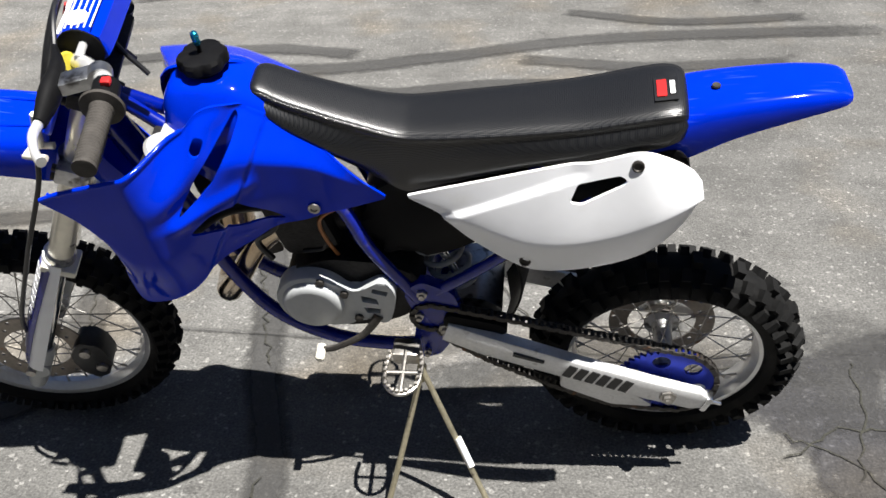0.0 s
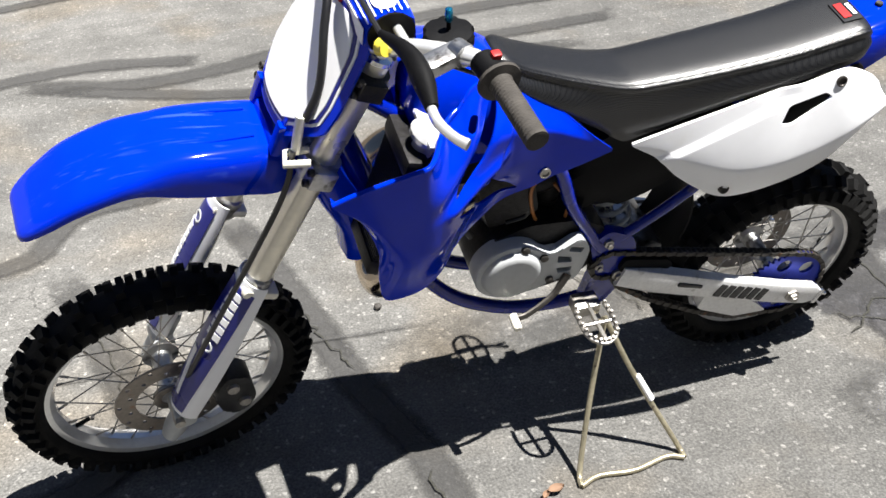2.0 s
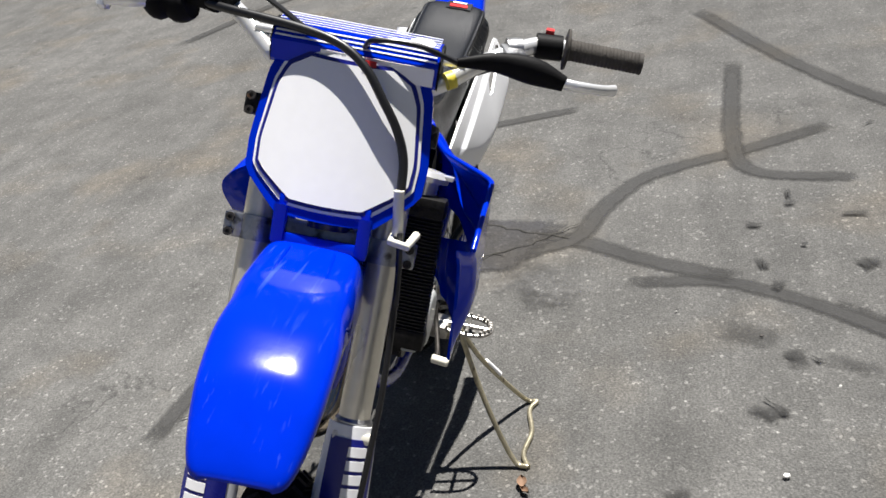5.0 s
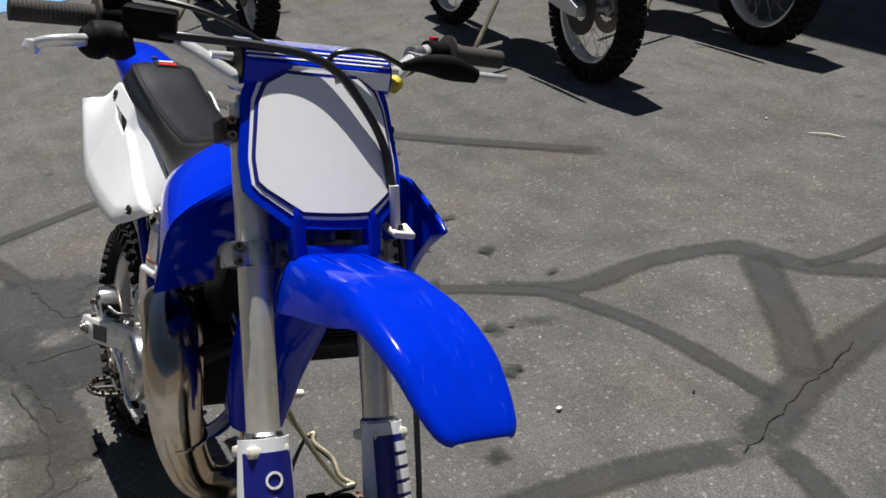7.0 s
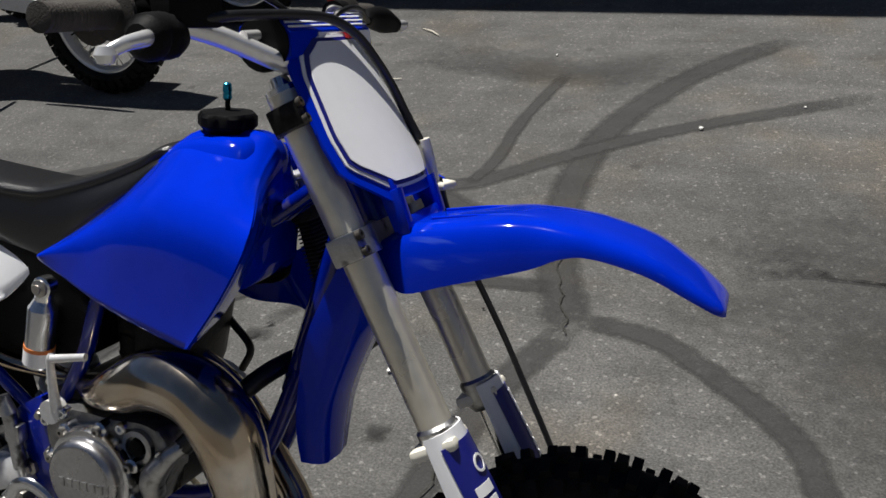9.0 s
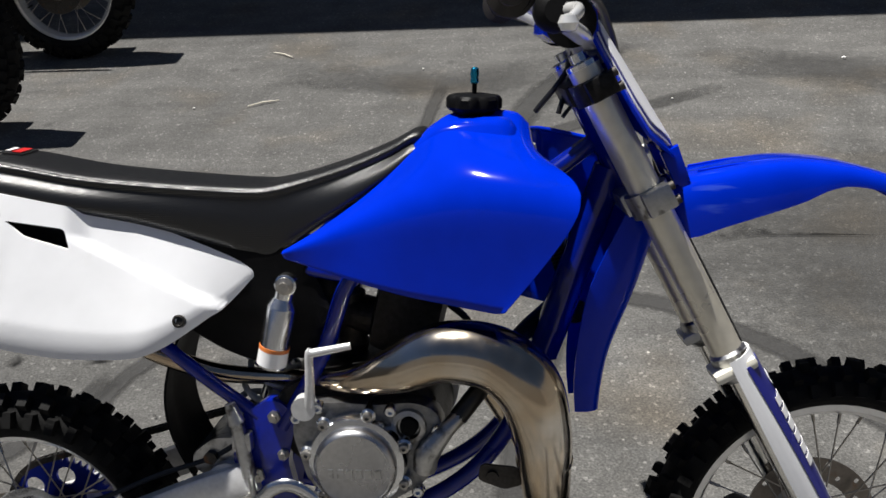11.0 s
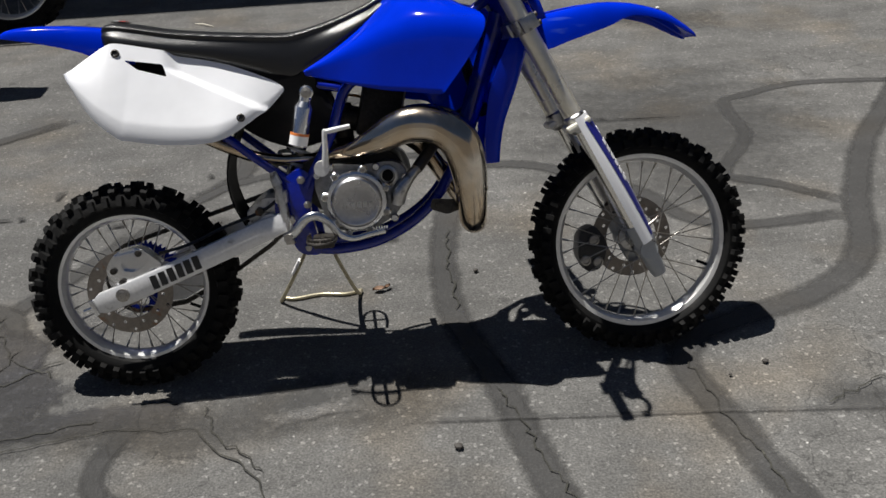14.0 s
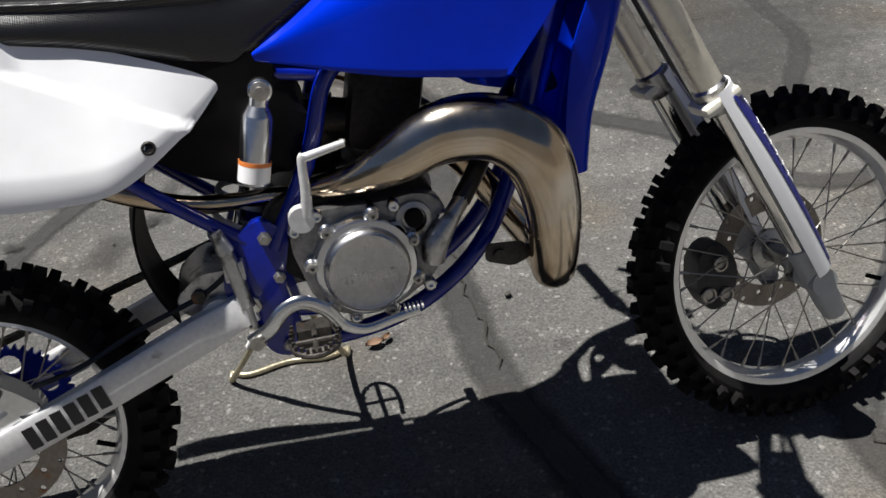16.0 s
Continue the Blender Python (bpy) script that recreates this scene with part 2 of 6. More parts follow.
def asphalt(name, tone, fade=False, warm=1.0, grit=1.0):
    """Worn asphalt: pale stone chips in a grey binder, oil spots, rub marks and stains. With fade, the edges break up and let the sheet below show."""
    m, n, l = material(name)
    b = n["Principled BSDF"]
    tc = n.new("ShaderNodeTexCoord")
    vec = tc.outputs["Object"]

    def tex(kind, scale, detail=4, stretch=None):
        t = n.new(kind)
        t.inputs["Scale"].default_value = scale
        if kind == "ShaderNodeTexNoise":
            t.inputs["Detail"].default_value = detail
        src = vec
        if stretch:
            mp = n.new("ShaderNodeMapping")
            mp.inputs["Scale"].default_value = stretch
            mp.inputs["Rotation"].default_value = (0, 0, radians(8))
            l.new(vec, mp.inputs["Vector"])
            src = mp.outputs[0]
        l.new(src, t.inputs["Vector"])
        return t

    def rng(src, a, b_, c, d):
        k = n.new("ShaderNodeMapRange")
        for i, v in enumerate((a, b_, c, d)):
            k.inputs[i + 1].default_value = v
        l.new(src, k.inputs[0])
        return k.outputs[0]

    def mul(a, b_):
        k = n.new("ShaderNodeMath")
        k.operation = "MULTIPLY"
        l.new(a, k.inputs[0])
        l.new(b_, k.inputs[1])
        return k.outputs[0]

    chips = tex("ShaderNodeTexVoronoi", 210)
    chip = n.new("ShaderNodeTexVoronoi")
    chip.inputs["Scale"].default_value = 130
    l.new(vec, chip.inputs["Vector"])
    grain = tex("ShaderNodeTexNoise", 170, 6)
    mid = tex("ShaderNodeTexNoise", 5.5, 8)
    wide = tex("ShaderNodeTexNoise", 0.9, 5)
    rub = tex("ShaderNodeTexNoise", 3.0, 6, (0.35, 3.5, 1))
    spots = tex("ShaderNodeTexVoronoi", 3.1)
    v = mul(rng(grain.outputs[0], 0.28, 0.72, 1 - 0.46 * grit, 1 + 0.46 * grit), rng(mid.outputs[0], 0.3, 0.7, 1 - 0.24 * grit, 1 + 0.16 * grit))
    pits = tex("ShaderNodeTexNoise", 48, 5)
    v = mul(v, rng(pits.outputs[0], 0.32, 0.68, 1 - 0.14 * grit, 1 + 0.14 * grit))
    v = mul(v, rng(wide.outputs[0], 0.35, 0.65, 0.88, 1.12))
    v = mul(v, rng(rub.outputs[0], 0.35, 0.7, 1.06, 0.84))
    v = mul(v, rng(chips.outputs["Distance"], 0.0, 0.55, 1.18, 0.84))
    sep = n.new("ShaderNodeSeparateColor")
    l.new(chip.outputs["Color"], sep.inputs[0])
    v = mul(v, rng(sep.outputs[0], 0.955, 0.975, 1.0, 1 + 0.85 * grit))
    glint = tex("ShaderNodeTexVoronoi", 26)
    gl = n.new("ShaderNodeSeparateColor")
    l.new(glint.outputs["Color"], gl.inputs[0])
    pick = mul(rng(gl.outputs[0], 0.70, 0.72, 0.0, 1.0), rng(glint.outputs["Distance"], 0.06, 0.12, 1.0, 0.0))
    v = mul(v, rng(pick, 0.0, 1.0, 1.0, 1 + 1.6 * grit))
    warp = n.new("ShaderNodeMath")
    warp.operation = "ADD"
    l.new(spots.outputs["Distance"], warp.inputs[0])
    l.new(rng(grain.outputs[0], 0, 1, -0.05, 0.05), warp.inputs[1])
    v = mul(v, rng(warp.outputs[0], 0.035, 0.09, 0.62, 1.0))
    # a net of hairline cracks that comes and goes
    net = n.new("ShaderNodeTexVoronoi")
    net.feature = "DISTANCE_TO_EDGE"
    net.inputs["Scale"].default_value = 4.2
    bend = n.new("ShaderNodeVectorMath")
    bend.operation = "MULTIPLY_ADD"
    wob = tex("ShaderNodeTexNoise", 6.0, 6)
    l.new(wob.outputs["Color"], bend.inputs[0])
    bend.inputs[1].default_value = (0.34, 0.34, 0)
    l.new(vec, bend.inputs[2])
    l.new(bend.outputs[0], net.inputs["Vector"])
    here = tex("ShaderNodeTexNoise", 0.8, 3)
    hair = n.new("ShaderNodeMath")
    hair.operation = "ADD"
    l.new(rng(net.outputs["Distance"], 0.003, 0.016, 0.0, 1.0), hair.inputs[0])
    l.new(rng(here.outputs[0], 0.52, 0.64, 1.0, 0.0), hair.inputs[1])
    v = mul(v, rng(hair.outputs[0], 0.0, 1.0, 0.58, 1.0))
    ramp = n.new("ShaderNodeMix")
    ramp.data_type = "RGBA"
    ramp.inputs[6].default_value = (tone * 1.02, tone, tone * 0.965 * warm, 1)
    ramp.inputs[7].default_value = (tone * 1.16, tone * 1.0, tone * 0.78, 1)
    tint = tex("ShaderNodeTexNoise", 2.1, 6)
    l.new(rng(tint.outputs[0], 0.52, 0.75, 0, 1), ramp.inputs[0])
    sc = n.new("ShaderNodeVectorMath")
    sc.operation = "SCALE"
    l.new(ramp.outputs[2], sc.inputs[0])
    l.new(v, sc.inputs["Scale"])
    l.new(sc.outputs[0], b.inputs["Base Color"])
    b.inputs["Roughness"].default_value = 0.85
    b.inputs["Diffuse Roughness"].default_value = 1.0
    bp = n.new("ShaderNodeBump")
    bp.inputs["Strength"].default_value, bp.inputs["Distance"].default_value = 0.55, 0.004
    h = n.new("ShaderNodeMath")
    h.operation = "ADD"
    l.new(grain.outputs[0], h.inputs[0])
    l.new(rng(chips.outputs["Distance"], 0, 0.6, 0.5, 0), h.inputs[1])
    l.new(h.outputs[0], bp.inputs["Height"])
    l.new(bp.outputs[0], b.inputs["Normal"])
    if fade:
        at = n.new("ShaderNodeAttribute")
        at.attribute_name = "rim"
        edge = n.new("ShaderNodeMath")
        edge.operation = "ADD"
        l.new(at.outputs["Fac"], edge.inputs[0])
        brk = tex("ShaderNodeTexNoise", 28, 6)
        l.new(rng(brk.outputs[0], 0.3, 0.7, -0.24 * grit, 0.24 * grit), edge.inputs[1])
        tr, mx = n.new("ShaderNodeBsdfTransparent"), n.new("ShaderNodeMixShader")
        l.new(rng(edge.outputs[0], fade[0], fade[1], fade[2], 1.0), mx.inputs[0])
        l.new(b.outputs[0], mx.inputs[1])
        l.new(tr.outputs[0], mx.inputs[2])
        l.new(mx.outputs[0], n["Material Output"].inputs["Surface"])
    return m


ASPHALT = asphalt("asphalt", 0.140, warm=0.98)
SPOT = asphalt("oil_spot", 0.045, (0.35, 0.95, 0.15))
SEAL = asphalt("old_crack_filler", 0.060, (0.42, 0.98, 0.06), grit=0.4)
PATCHED = asphalt("old_asphalt_patch", 0.062, (0.55, 1.0, 0.08), 1.12, 0.7)
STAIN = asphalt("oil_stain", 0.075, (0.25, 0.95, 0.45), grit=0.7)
PALE = asphalt("pale_scuff", 0.23, (0.3, 0.9, 0.4))
CRACK = asphalt("crack_dirt", 0.04, (0.5, 0.9, 0.1), 0.8)
GUN = plain("dark_caliper_metal", (0.03, 0.03, 0.032), 0.35, metal=0.4, grain=120, vary=0.3)


# ---- mesh tools ----
def catmull(pts, n):
    """n points along a smooth curve through pts (tuples of any length)."""
    p = [np.array(q, float) for q in pts]
    p = [2 * p[0] - p[1], *p, 2 * p[-1] - p[-2]]
    out = []
    for i in range(n):
        s = i / (n - 1) * (len(p) - 3)
        k = min(int(s), len(p) - 4)
        t = s - k
        a, b, c, d = p[k : k + 4]
        out.append(0.5 * (2 * b + (c - a) * t + (2 * a - 5 * b + 4 * c - d) * t * t + (3 * b - a - 3 * c + d) * t**3))
    return out


def polyline(pts, n):
    """n points along the straight pieces between pts, even in length."""
    p = [np.array(q, float) for q in pts]
    d = np.r_[0, np.cumsum([np.linalg.norm(b - a) for a, b in zip(p, p[1:])])]
    return [np.array([np.interp(s, d, [q[k] for q in p]) for k in range(len(p[0]))]) for s in np.linspace(0, d[-1], n)]


def loft(bm, rings, cap=True, closed=True):
    rows = [[bm.verts.new(v) for v in r] for r in rings]
    m = len(rows[0])
    for a, b in zip(rows, rows[1:]):
        for k in range(m if closed else m - 1):
            bm.faces.new((a[k], a[(k + 1) % m], b[(k + 1) % m], b[k]))
    if cap and closed:
        bm.faces.new(rows[0][::-1])
        bm.faces.new(rows[-1])
    return rows


def tube(bm, pts, radius, sides=12, smooth=0, cap=True, flat=1.0):
    """A round bar along pts; radius a number or one for each given point; flat squashes it along its second cross axis."""
    rad = list(radius) if hasattr(radius, "__len__") else [radius] * len(pts)
    full = [(*p, r) for p, r in zip(pts, rad)]
    if smooth:
        full = catmull(full, smooth)
    p = [Vector(q[:3]) for q in full]
    side = None
    rings = []
    for i, q in enumerate(full):
        d = (p[min(i + 1, len(p) - 1)] - p[max(i - 1, 0)]).normalized()
        if side is None:
            side = d.cross(Vector((0, 1, 0)) if abs(d.y) < 0.9 else Vector((1, 0, 0))).normalized()
        side = (side - d * side.dot(d)).normalized()
        up = d.cross(side)
        rings.append([p[i] + float(q[3]) * (math.cos(a) * side + flat * math.sin(a) * up) for a in np.linspace(0, 2 * math.pi, sides, endpoint=False)])
    loft(bm, rings, cap)


def lathe(bm, profile, centre, axis, sides=32, close=False):
    """Turns (along, radius) pairs round an axis through centre."""
    ax = Vector(axis).normalized()
    u = ax.orthogonal().normalized()
    w = ax.cross(u)
    c = Vector(centre)
    rings = [[c + ax * float(a) + float(r) * (math.cos(t) * u + math.sin(t) * w) for t in np.linspace(0, 2 * math.pi, sides, endpoint=False)] for a, r in profile]
    if close:
        rings.append(rings[0])
        rows = [[bm.verts.new(v) for v in r] for r in rings[:-1]]
        rows.append(rows[0])
        for a, b in zip(rows, rows[1:]):
            for k in range(sides):
                bm.faces.new((a[k], a[(k + 1) % sides], b[(k + 1) % sides], b[k]))
    else:
        loft(bm, rings)


def box(bm, centre, size, m=None, bevel=0.0):
    mat = Matrix.Translation(centre) @ (m.to_4x4() if m else Matrix()) @ Matrix.Diagonal((*size, 1))
    made = bmesh.ops.create_cube(bm, size=1.0, matrix=mat)["verts"]
    if bevel:
        edges = list({e for v in made for e in v.link_edges})
        bmesh.ops.bevel(bm, geom=edges, offset=bevel, segments=2, affect="EDGES", profile=0.6)


def prism(bm, outline, y0, y1, bevel=0.0):
    """A plate: an outline of (x, z) between two y."""
    a = [bm.verts.new((x, y0, z)) for x, z in outline]
    b = [bm.verts.new((x, y1, z)) for x, z in outline]
    n = len(a)
    fs = [bm.faces.new(a), bm.faces.new(b[::-1])]
    for k in range(n):
        fs.append(bm.faces.new((a[k], b[k], b[(k + 1) % n], a[(k + 1) % n])))
    if bevel:
        edges = [e for f in fs[:2] for e in f.edges]
        bmesh.ops.bevel(bm, geom=edges, offset=bevel, segments=2, affect="EDGES", profile=0.6)


def shell(bm, grid, thick, out):
    """A bent sheet with thickness from rows of points; out: its outer side's direction at (row, column)."""
    inner = [[Vector(p) - thick * Vector(out(i, j)) for j, p in enumerate(r)] for i, r in enumerate(grid)]
    a = [[bm.verts.new(p) for p in r] for r in grid]
    b = [[bm.verts.new(p) for p in r] for r in inner]
    ni, nj = len(a), len(a[0])
    for i in range(ni - 1):
        for j in range(nj - 1):
            bm.faces.new((a[i][j], a[i][j + 1], a[i + 1][j + 1], a[i + 1][j]))
            bm.faces.new((b[i][j], b[i + 1][j], b[i + 1][j + 1], b[i][j + 1]))
    for i in range(ni - 1):
        for j in (0, nj - 1):
            bm.faces.new((a[i][j], a[i + 1][j], b[i + 1][j], b[i][j]))
    for j in range(nj - 1):
        for i in (0, ni - 1):
            bm.faces.new((a[i][j], b[i][j], b[i][j + 1], a[i][j + 1]))


def side_sheet(bm, top, low, y_of, nu=40, nv=14, thick=0.004, smooth=True, sign=1):
    """A body panel between an upper and a lower edge of (x, z); y_of(u, v, x, z) is its distance from the bike's middle."""
    curve = catmull if smooth else polyline
    t, b = curve(top, nu), curve(low, nu)
    grid = []
    for i in range(nu):
        row = []
        for j in range(nv):
            v = j / (nv - 1)
            x, z = t[i] * (1 - v) + b[i] * v
            row.append(Vector((x, sign * y_of(i / (nu - 1), v, x, z), z)))
        grid.append(row)
    shell(bm, grid, thick, lambda i, j: (0, sign, 0))


def mesh_of(bm, name, smooth=True, angle=38):
    bmesh.ops.remove_doubles(bm, verts=bm.verts, dist=1e-6)
    bmesh.ops.recalc_face_normals(bm, faces=bm.faces)
    if smooth:
        for f in bm.faces:
            f.smooth = True
        for e in bm.edges:
            if len(e.link_faces) == 2 and e.calc_face_angle(0) > radians(angle):
                e.smooth = False
    me = bpy.data.meshes.new(name)
    bm.to_mesh(me)
    bm.free()
    return me


def part(name, bm, mat, parent, label="", smooth=True, angle=38, turn=None):
    if turn is not None:
        bmesh.ops.transform(bm, matrix=turn, verts=bm.verts)
    ob = new(name, mesh_of(bm, name, smooth, angle))
    ob.data.materials.append(mat)
    ob.parent = parent
    if label:
        tagged(ob, label)
    return ob


def thing(name, label, category, m=None, group="", kind=""):
    ob = new(name)
    ob.empty_display_size = 0.1
    if m:
        ob.matrix_world = m
    return tagged(ob, label, category, group, kind)


def cut(ob, cutters):
    """Cuts prisms, each an outline of (x, z) between two y, out of a part."""
    bm = bmesh.new()
    for outline, y0, y1 in cutters:
        prism(bm, outline, y0, y1)
    tool = bpy.data.objects.new("tool", mesh_of(bm, "tool", False))
    scene.collection.objects.link(tool)
    bpy.context.view_layer.update()
    tool.matrix_world = ob.matrix_world
    mod = ob.modifiers.new("cut", "BOOLEAN")
    mod.operation, mod.object, mod.solver = "DIFFERENCE", tool, "EXACT"
    bpy.context.view_layer.update()
    me = bpy.data.meshes.new_from_object(ob.evaluated_get(bpy.context.evaluated_depsgraph_get()))
    ob.modifiers.clear()
    ob.data = me
    bpy.data.objects.remove(tool)


def bm_new():
    return bmesh.new()


def lerp_at(table, s):
    xs = [a for a, _ in table]
    return float(np.interp(s, xs, [b for _, b in table]))


def rounded(outline, r=0.012, k=4):
    """The outline with its corners rounded."""
    out = []
    n = len(outline)
    for i in range(n):
        p, a, b = (Vector(outline[j]) for j in (i, i - 1, (i + 1) % n))
        da, db = (a - p), (b - p)
        q = min(r, da.length * 0.45, db.length * 0.45)
        s, e = p + da.normalized() * q, p + db.normalized() * q
        for j in range(k + 1):
            t = j / k
            out.append(tuple((1 - t) ** 2 * s + 2 * t * (1 - t) * p + t * t * e))
    return out


def patch(name, rows, mat, parent, thick=0.001, turn=None, label=""):
    """A thin decal over rows of points."""
    b = bm_new()
    a = [[b.verts.new(p) for p in r] for r in rows]
    for i in range(len(a) - 1):
        for j in range(len(a[0]) - 1):
            b.faces.new((a[i][j], a[i][j + 1], a[i + 1][j + 1], a[i + 1][j]))
    bmesh.ops.recalc_face_normals(b, faces=b.faces)
    bmesh.ops.solidify(b, geom=b.faces[:], thickness=thick)
    return part(name, b, mat, parent, label, turn=turn)


# ---- the dirt bike: x ahead, y to its left, z up in its own space; it leans to its left on the stand ----
LEAN = 16.0
STEER = Matrix.Translation((0.93, 0, 0.88)) @ Matrix.Rotation(radians(4.5), 4, Vector((-0.446, 0, 0.895))) @ Matrix.Translation((-0.93, 0, -0.88))
LOWER = Matrix.Translation((0.93, 0, 0.88)) @ Matrix.Rotation(radians(6.6), 4, Vector((-0.446, 0, 0.895))) @ Matrix.Translation((-0.93, 0, -0.88))
FORKS = Matrix.Translation((-0.010, -0.0085, -0.006)) @ LOWER
FENDER = Matrix.Translation((-0.004, -0.0075, 0)) @ Matrix.Translation((0.93, 0, 0.88)) @ Matrix.Rotation(radians(6.5), 4, Vector((-0.446, 0, 0.895))) @ Matrix.Translation((-0.93, 0, -0.88))
bike = thing("dirt_bike", "small blue and white dirt bike leaning on a wire stand", "motorcycle", pose(0, 0, 0, -LEAN))
RA, FA = Vector((0.001, 0, 0.254)), Vector((1.256, 0, 0.276))


KNOB = {}


def carcass(bm, c, R, half, sides=72):
    rc = R - 0.010
    prof = [(half * math.sin(a * 1.72), rc - half * 0.92 + half * 0.92 * math.cos(a * 1.72)) for a in np.linspace(-1, 1, 15)]
    inner = rc - half * 1.42
    prof = [(-half * 0.66, inner + 0.002), (-half * 0.86, inner + 0.006)] + prof + [(half * 0.86, inner + 0.006), (half * 0.66, inner + 0.002)]
    lathe(bm, prof + [(half * 0.5, inner), (-half * 0.5, inner)], c, (0, 1, 0), sides, True)


def tread(c, R, half, n, big):
    """The pose and size of every tread block round an axle along y."""
    rc = R - 0.010
    for k in range(n):
        for row, (ang, w, ln) in enumerate(((0.0, 0.34, 1.0), (0.62, 0.28, 0.9), (-0.62, 0.28, 0.9), (1.25, 0.30, 0.8), (-1.25, 0.30, 0.8))):
            if row == 0 and k % 2 == 0:
                continue
            t = 2 * math.pi * (k + (0.5 if row in (1, 2) else 0)) / n
            r0 = rc - half * 0.92 + half * 0.92 * math.cos(ang)
            at = Matrix.Rotation(t, 3, "Y") @ (Vector((0, half * math.sin(ang), r0)) + Vector((0, math.sin(ang), math.cos(ang))) * 0.0005)
            yield Matrix.Translation(c + at) @ (Matrix.Rotation(t, 3, "Y") @ Matrix.Rotation(-ang, 3, "X")).to_4x4(), (big * ln, half * w * 2, 0.024)


def knob_mesh(size, mat):
    key = tuple(round(v, 4) for v in size)
    if key not in KNOB:
        b = bm_new()
        box(b, (0, 0, 0), size)
        for v in b.verts:
            if v.co.z > 0:
                v.co.x *= 0.84
                v.co.y *= 0.88
        KNOB[key] = mesh_of(b, "tread_block", False)
        KNOB[key].materials.append(mat)
    return KNOB[key]


def wheel(owner, name, label, c, R, half, rim_r, rim_w, knobs, big, hub_w, turn=None, near=True, spokes=32):
    hub = bm_new()
    hw = hub_w
    lathe(hub, [(-hw, 0.012), (-hw, 0.030), (-hw + 0.008, 0.034), (-hw + 0.012, 0.02), (0, 0.017), (hw - 0.012, 0.02), (hw - 0.008, 0.034), (hw, 0.030), (hw, 0.012)], c, (0, 1, 0), 28)
    w = part(name, hub, ALU, owner, label, turn=turn)
    t = bm_new()
    carcass(t, c, R, half)
    if not near:
        for m, size in tread(c, R, half, knobs, big):
            box(t, m.translation, size, m.to_3x3())
    part("tyre", t, RUBBER, w, "black knobbly off-road tyre", angle=30, turn=turn, smooth=near)
    if near:
        for m, size in tread(c, R, half, knobs, big):
            o = new("tread_block", knob_mesh(size, RUBBER))
            o.parent = w
            o.matrix_basis = (turn or Matrix()) @ m
    r = bm_new()
    rw = rim_w
    lathe(r, [(-rw * 1.12, rim_r + 0.002), (-rw * 1.16, rim_r - 0.004), (-rw * 1.06, rim_r - 0.014), (-rw * 0.75, rim_r - 0.019), (-rw * 0.3, rim_r - 0.024), (rw * 0.3, rim_r - 0.024), (rw * 0.75, rim_r - 0.019), (rw * 1.06, rim_r - 0.014), (rw * 1.16, rim_r - 0.004), (rw * 1.12, rim_r + 0.002), (rw - 0.006, rim_r - 0.010), (-rw + 0.006, rim_r - 0.010)], c, (0, 1, 0), 72, True)
    part("rim", r, RIM, w, "silver alloy rim", turn=turn, angle=25)
    for k in range(spokes):
        a = 2 * math.pi * (k + 0.5) / spokes
        sd = 1 if k % 2 else -1
        off = 0.62 * (1 if (k // 2) % 2 else -1)
        b = bm_new()
        p0 = c + Vector((0.031 * math.sin(a + off * 1.6), sd * (hw - 0.004), 0.031 * math.cos(a + off * 1.6)))
        p1 = c + Vector(((rim_r - 0.022) * math.sin(a), sd * rw * 0.2, (rim_r - 0.022) * math.cos(a)))
        p2 = p1 + (p0 - p1).normalized() * 0.018
        tube(b, [p0, p2], 0.00135, 5)
        tube(b, [p2, p1], 0.0026, 5)
        part("spoke", b, STEEL, w, turn=turn)
    v = bm_new()
    p1 = c + Vector(((rim_r - 0.022) * math.sin(2.0), 0, (rim_r - 0.022) * math.cos(2.0)))
    tube(v, [p1, p1 + (c - p1).normalized() * 0.03], 0.004, 8)
    part("valve_stem", v, BLACK, w, turn=turn)
    return w


def disc(name, w, c, y, r, mat, turn=None, holes=22, inner=0.64):
    b = bm_new()
    lathe(b, [(-0.0018, r), (0.0018, r), (0.0018, r * inner), (-0.0018, r * inner)], c + Vector((0, y, 0)), (0, 1, 0), 60, True)
    for k in range(6):
        a = k * math.pi / 3
        tube(b, [c + Vector((0.026 * math.sin(a), y, 0.026 * math.cos(a))), c + Vector((r * (inner + 0.05) * math.sin(a + 0.35), y, r * (inner + 0.05) * math.cos(a + 0.35)))], 0.006, 6, flat=0.3)
    lathe(b, [(-0.002, 0.02), (0.002, 0.02), (0.002, 0.034), (-0.002, 0.034)], c + Vector((0, y, 0)), (0, 1, 0), 28, True)
    ob = part(name, b, mat, w, "thin drilled steel brake disc")
    drills = []
    for k in range(holes):
        a = 2 * math.pi * k / holes
        rr = r * (0.92 if k % 2 else 0.76)
        drills.append(([(c.x + rr * math.sin(a) + 0.0046 * math.cos(t), c.z + rr * math.cos(a) + 0.0046 * math.sin(t)) for t in np.linspace(0, 2 * math.pi, 8, endpoint=False)], y - 0.02, y + 0.02))
    cut(ob, drills)
    if turn is not None:
        ob.data.transform(turn)
    return ob


rear_wheel = wheel(bike, "rear_wheel", "spoked rear wheel with fat knobbly tyre", RA, 0.257, 0.046, 0.190, 0.026, 40, 0.020, 0.062)
disc("brake_disc", rear_wheel, RA, -0.062, 0.103, DISC)
front_wheel = wheel(bike, "front_wheel", "spoked front wheel with narrow knobbly tyre", FA, 0.277, 0.037, 0.2205, 0.021, 46, 0.017, 0.052, LOWER)
disc("brake_disc", front_wheel, FA, 0.052, 0.103, DISC, LOWER)

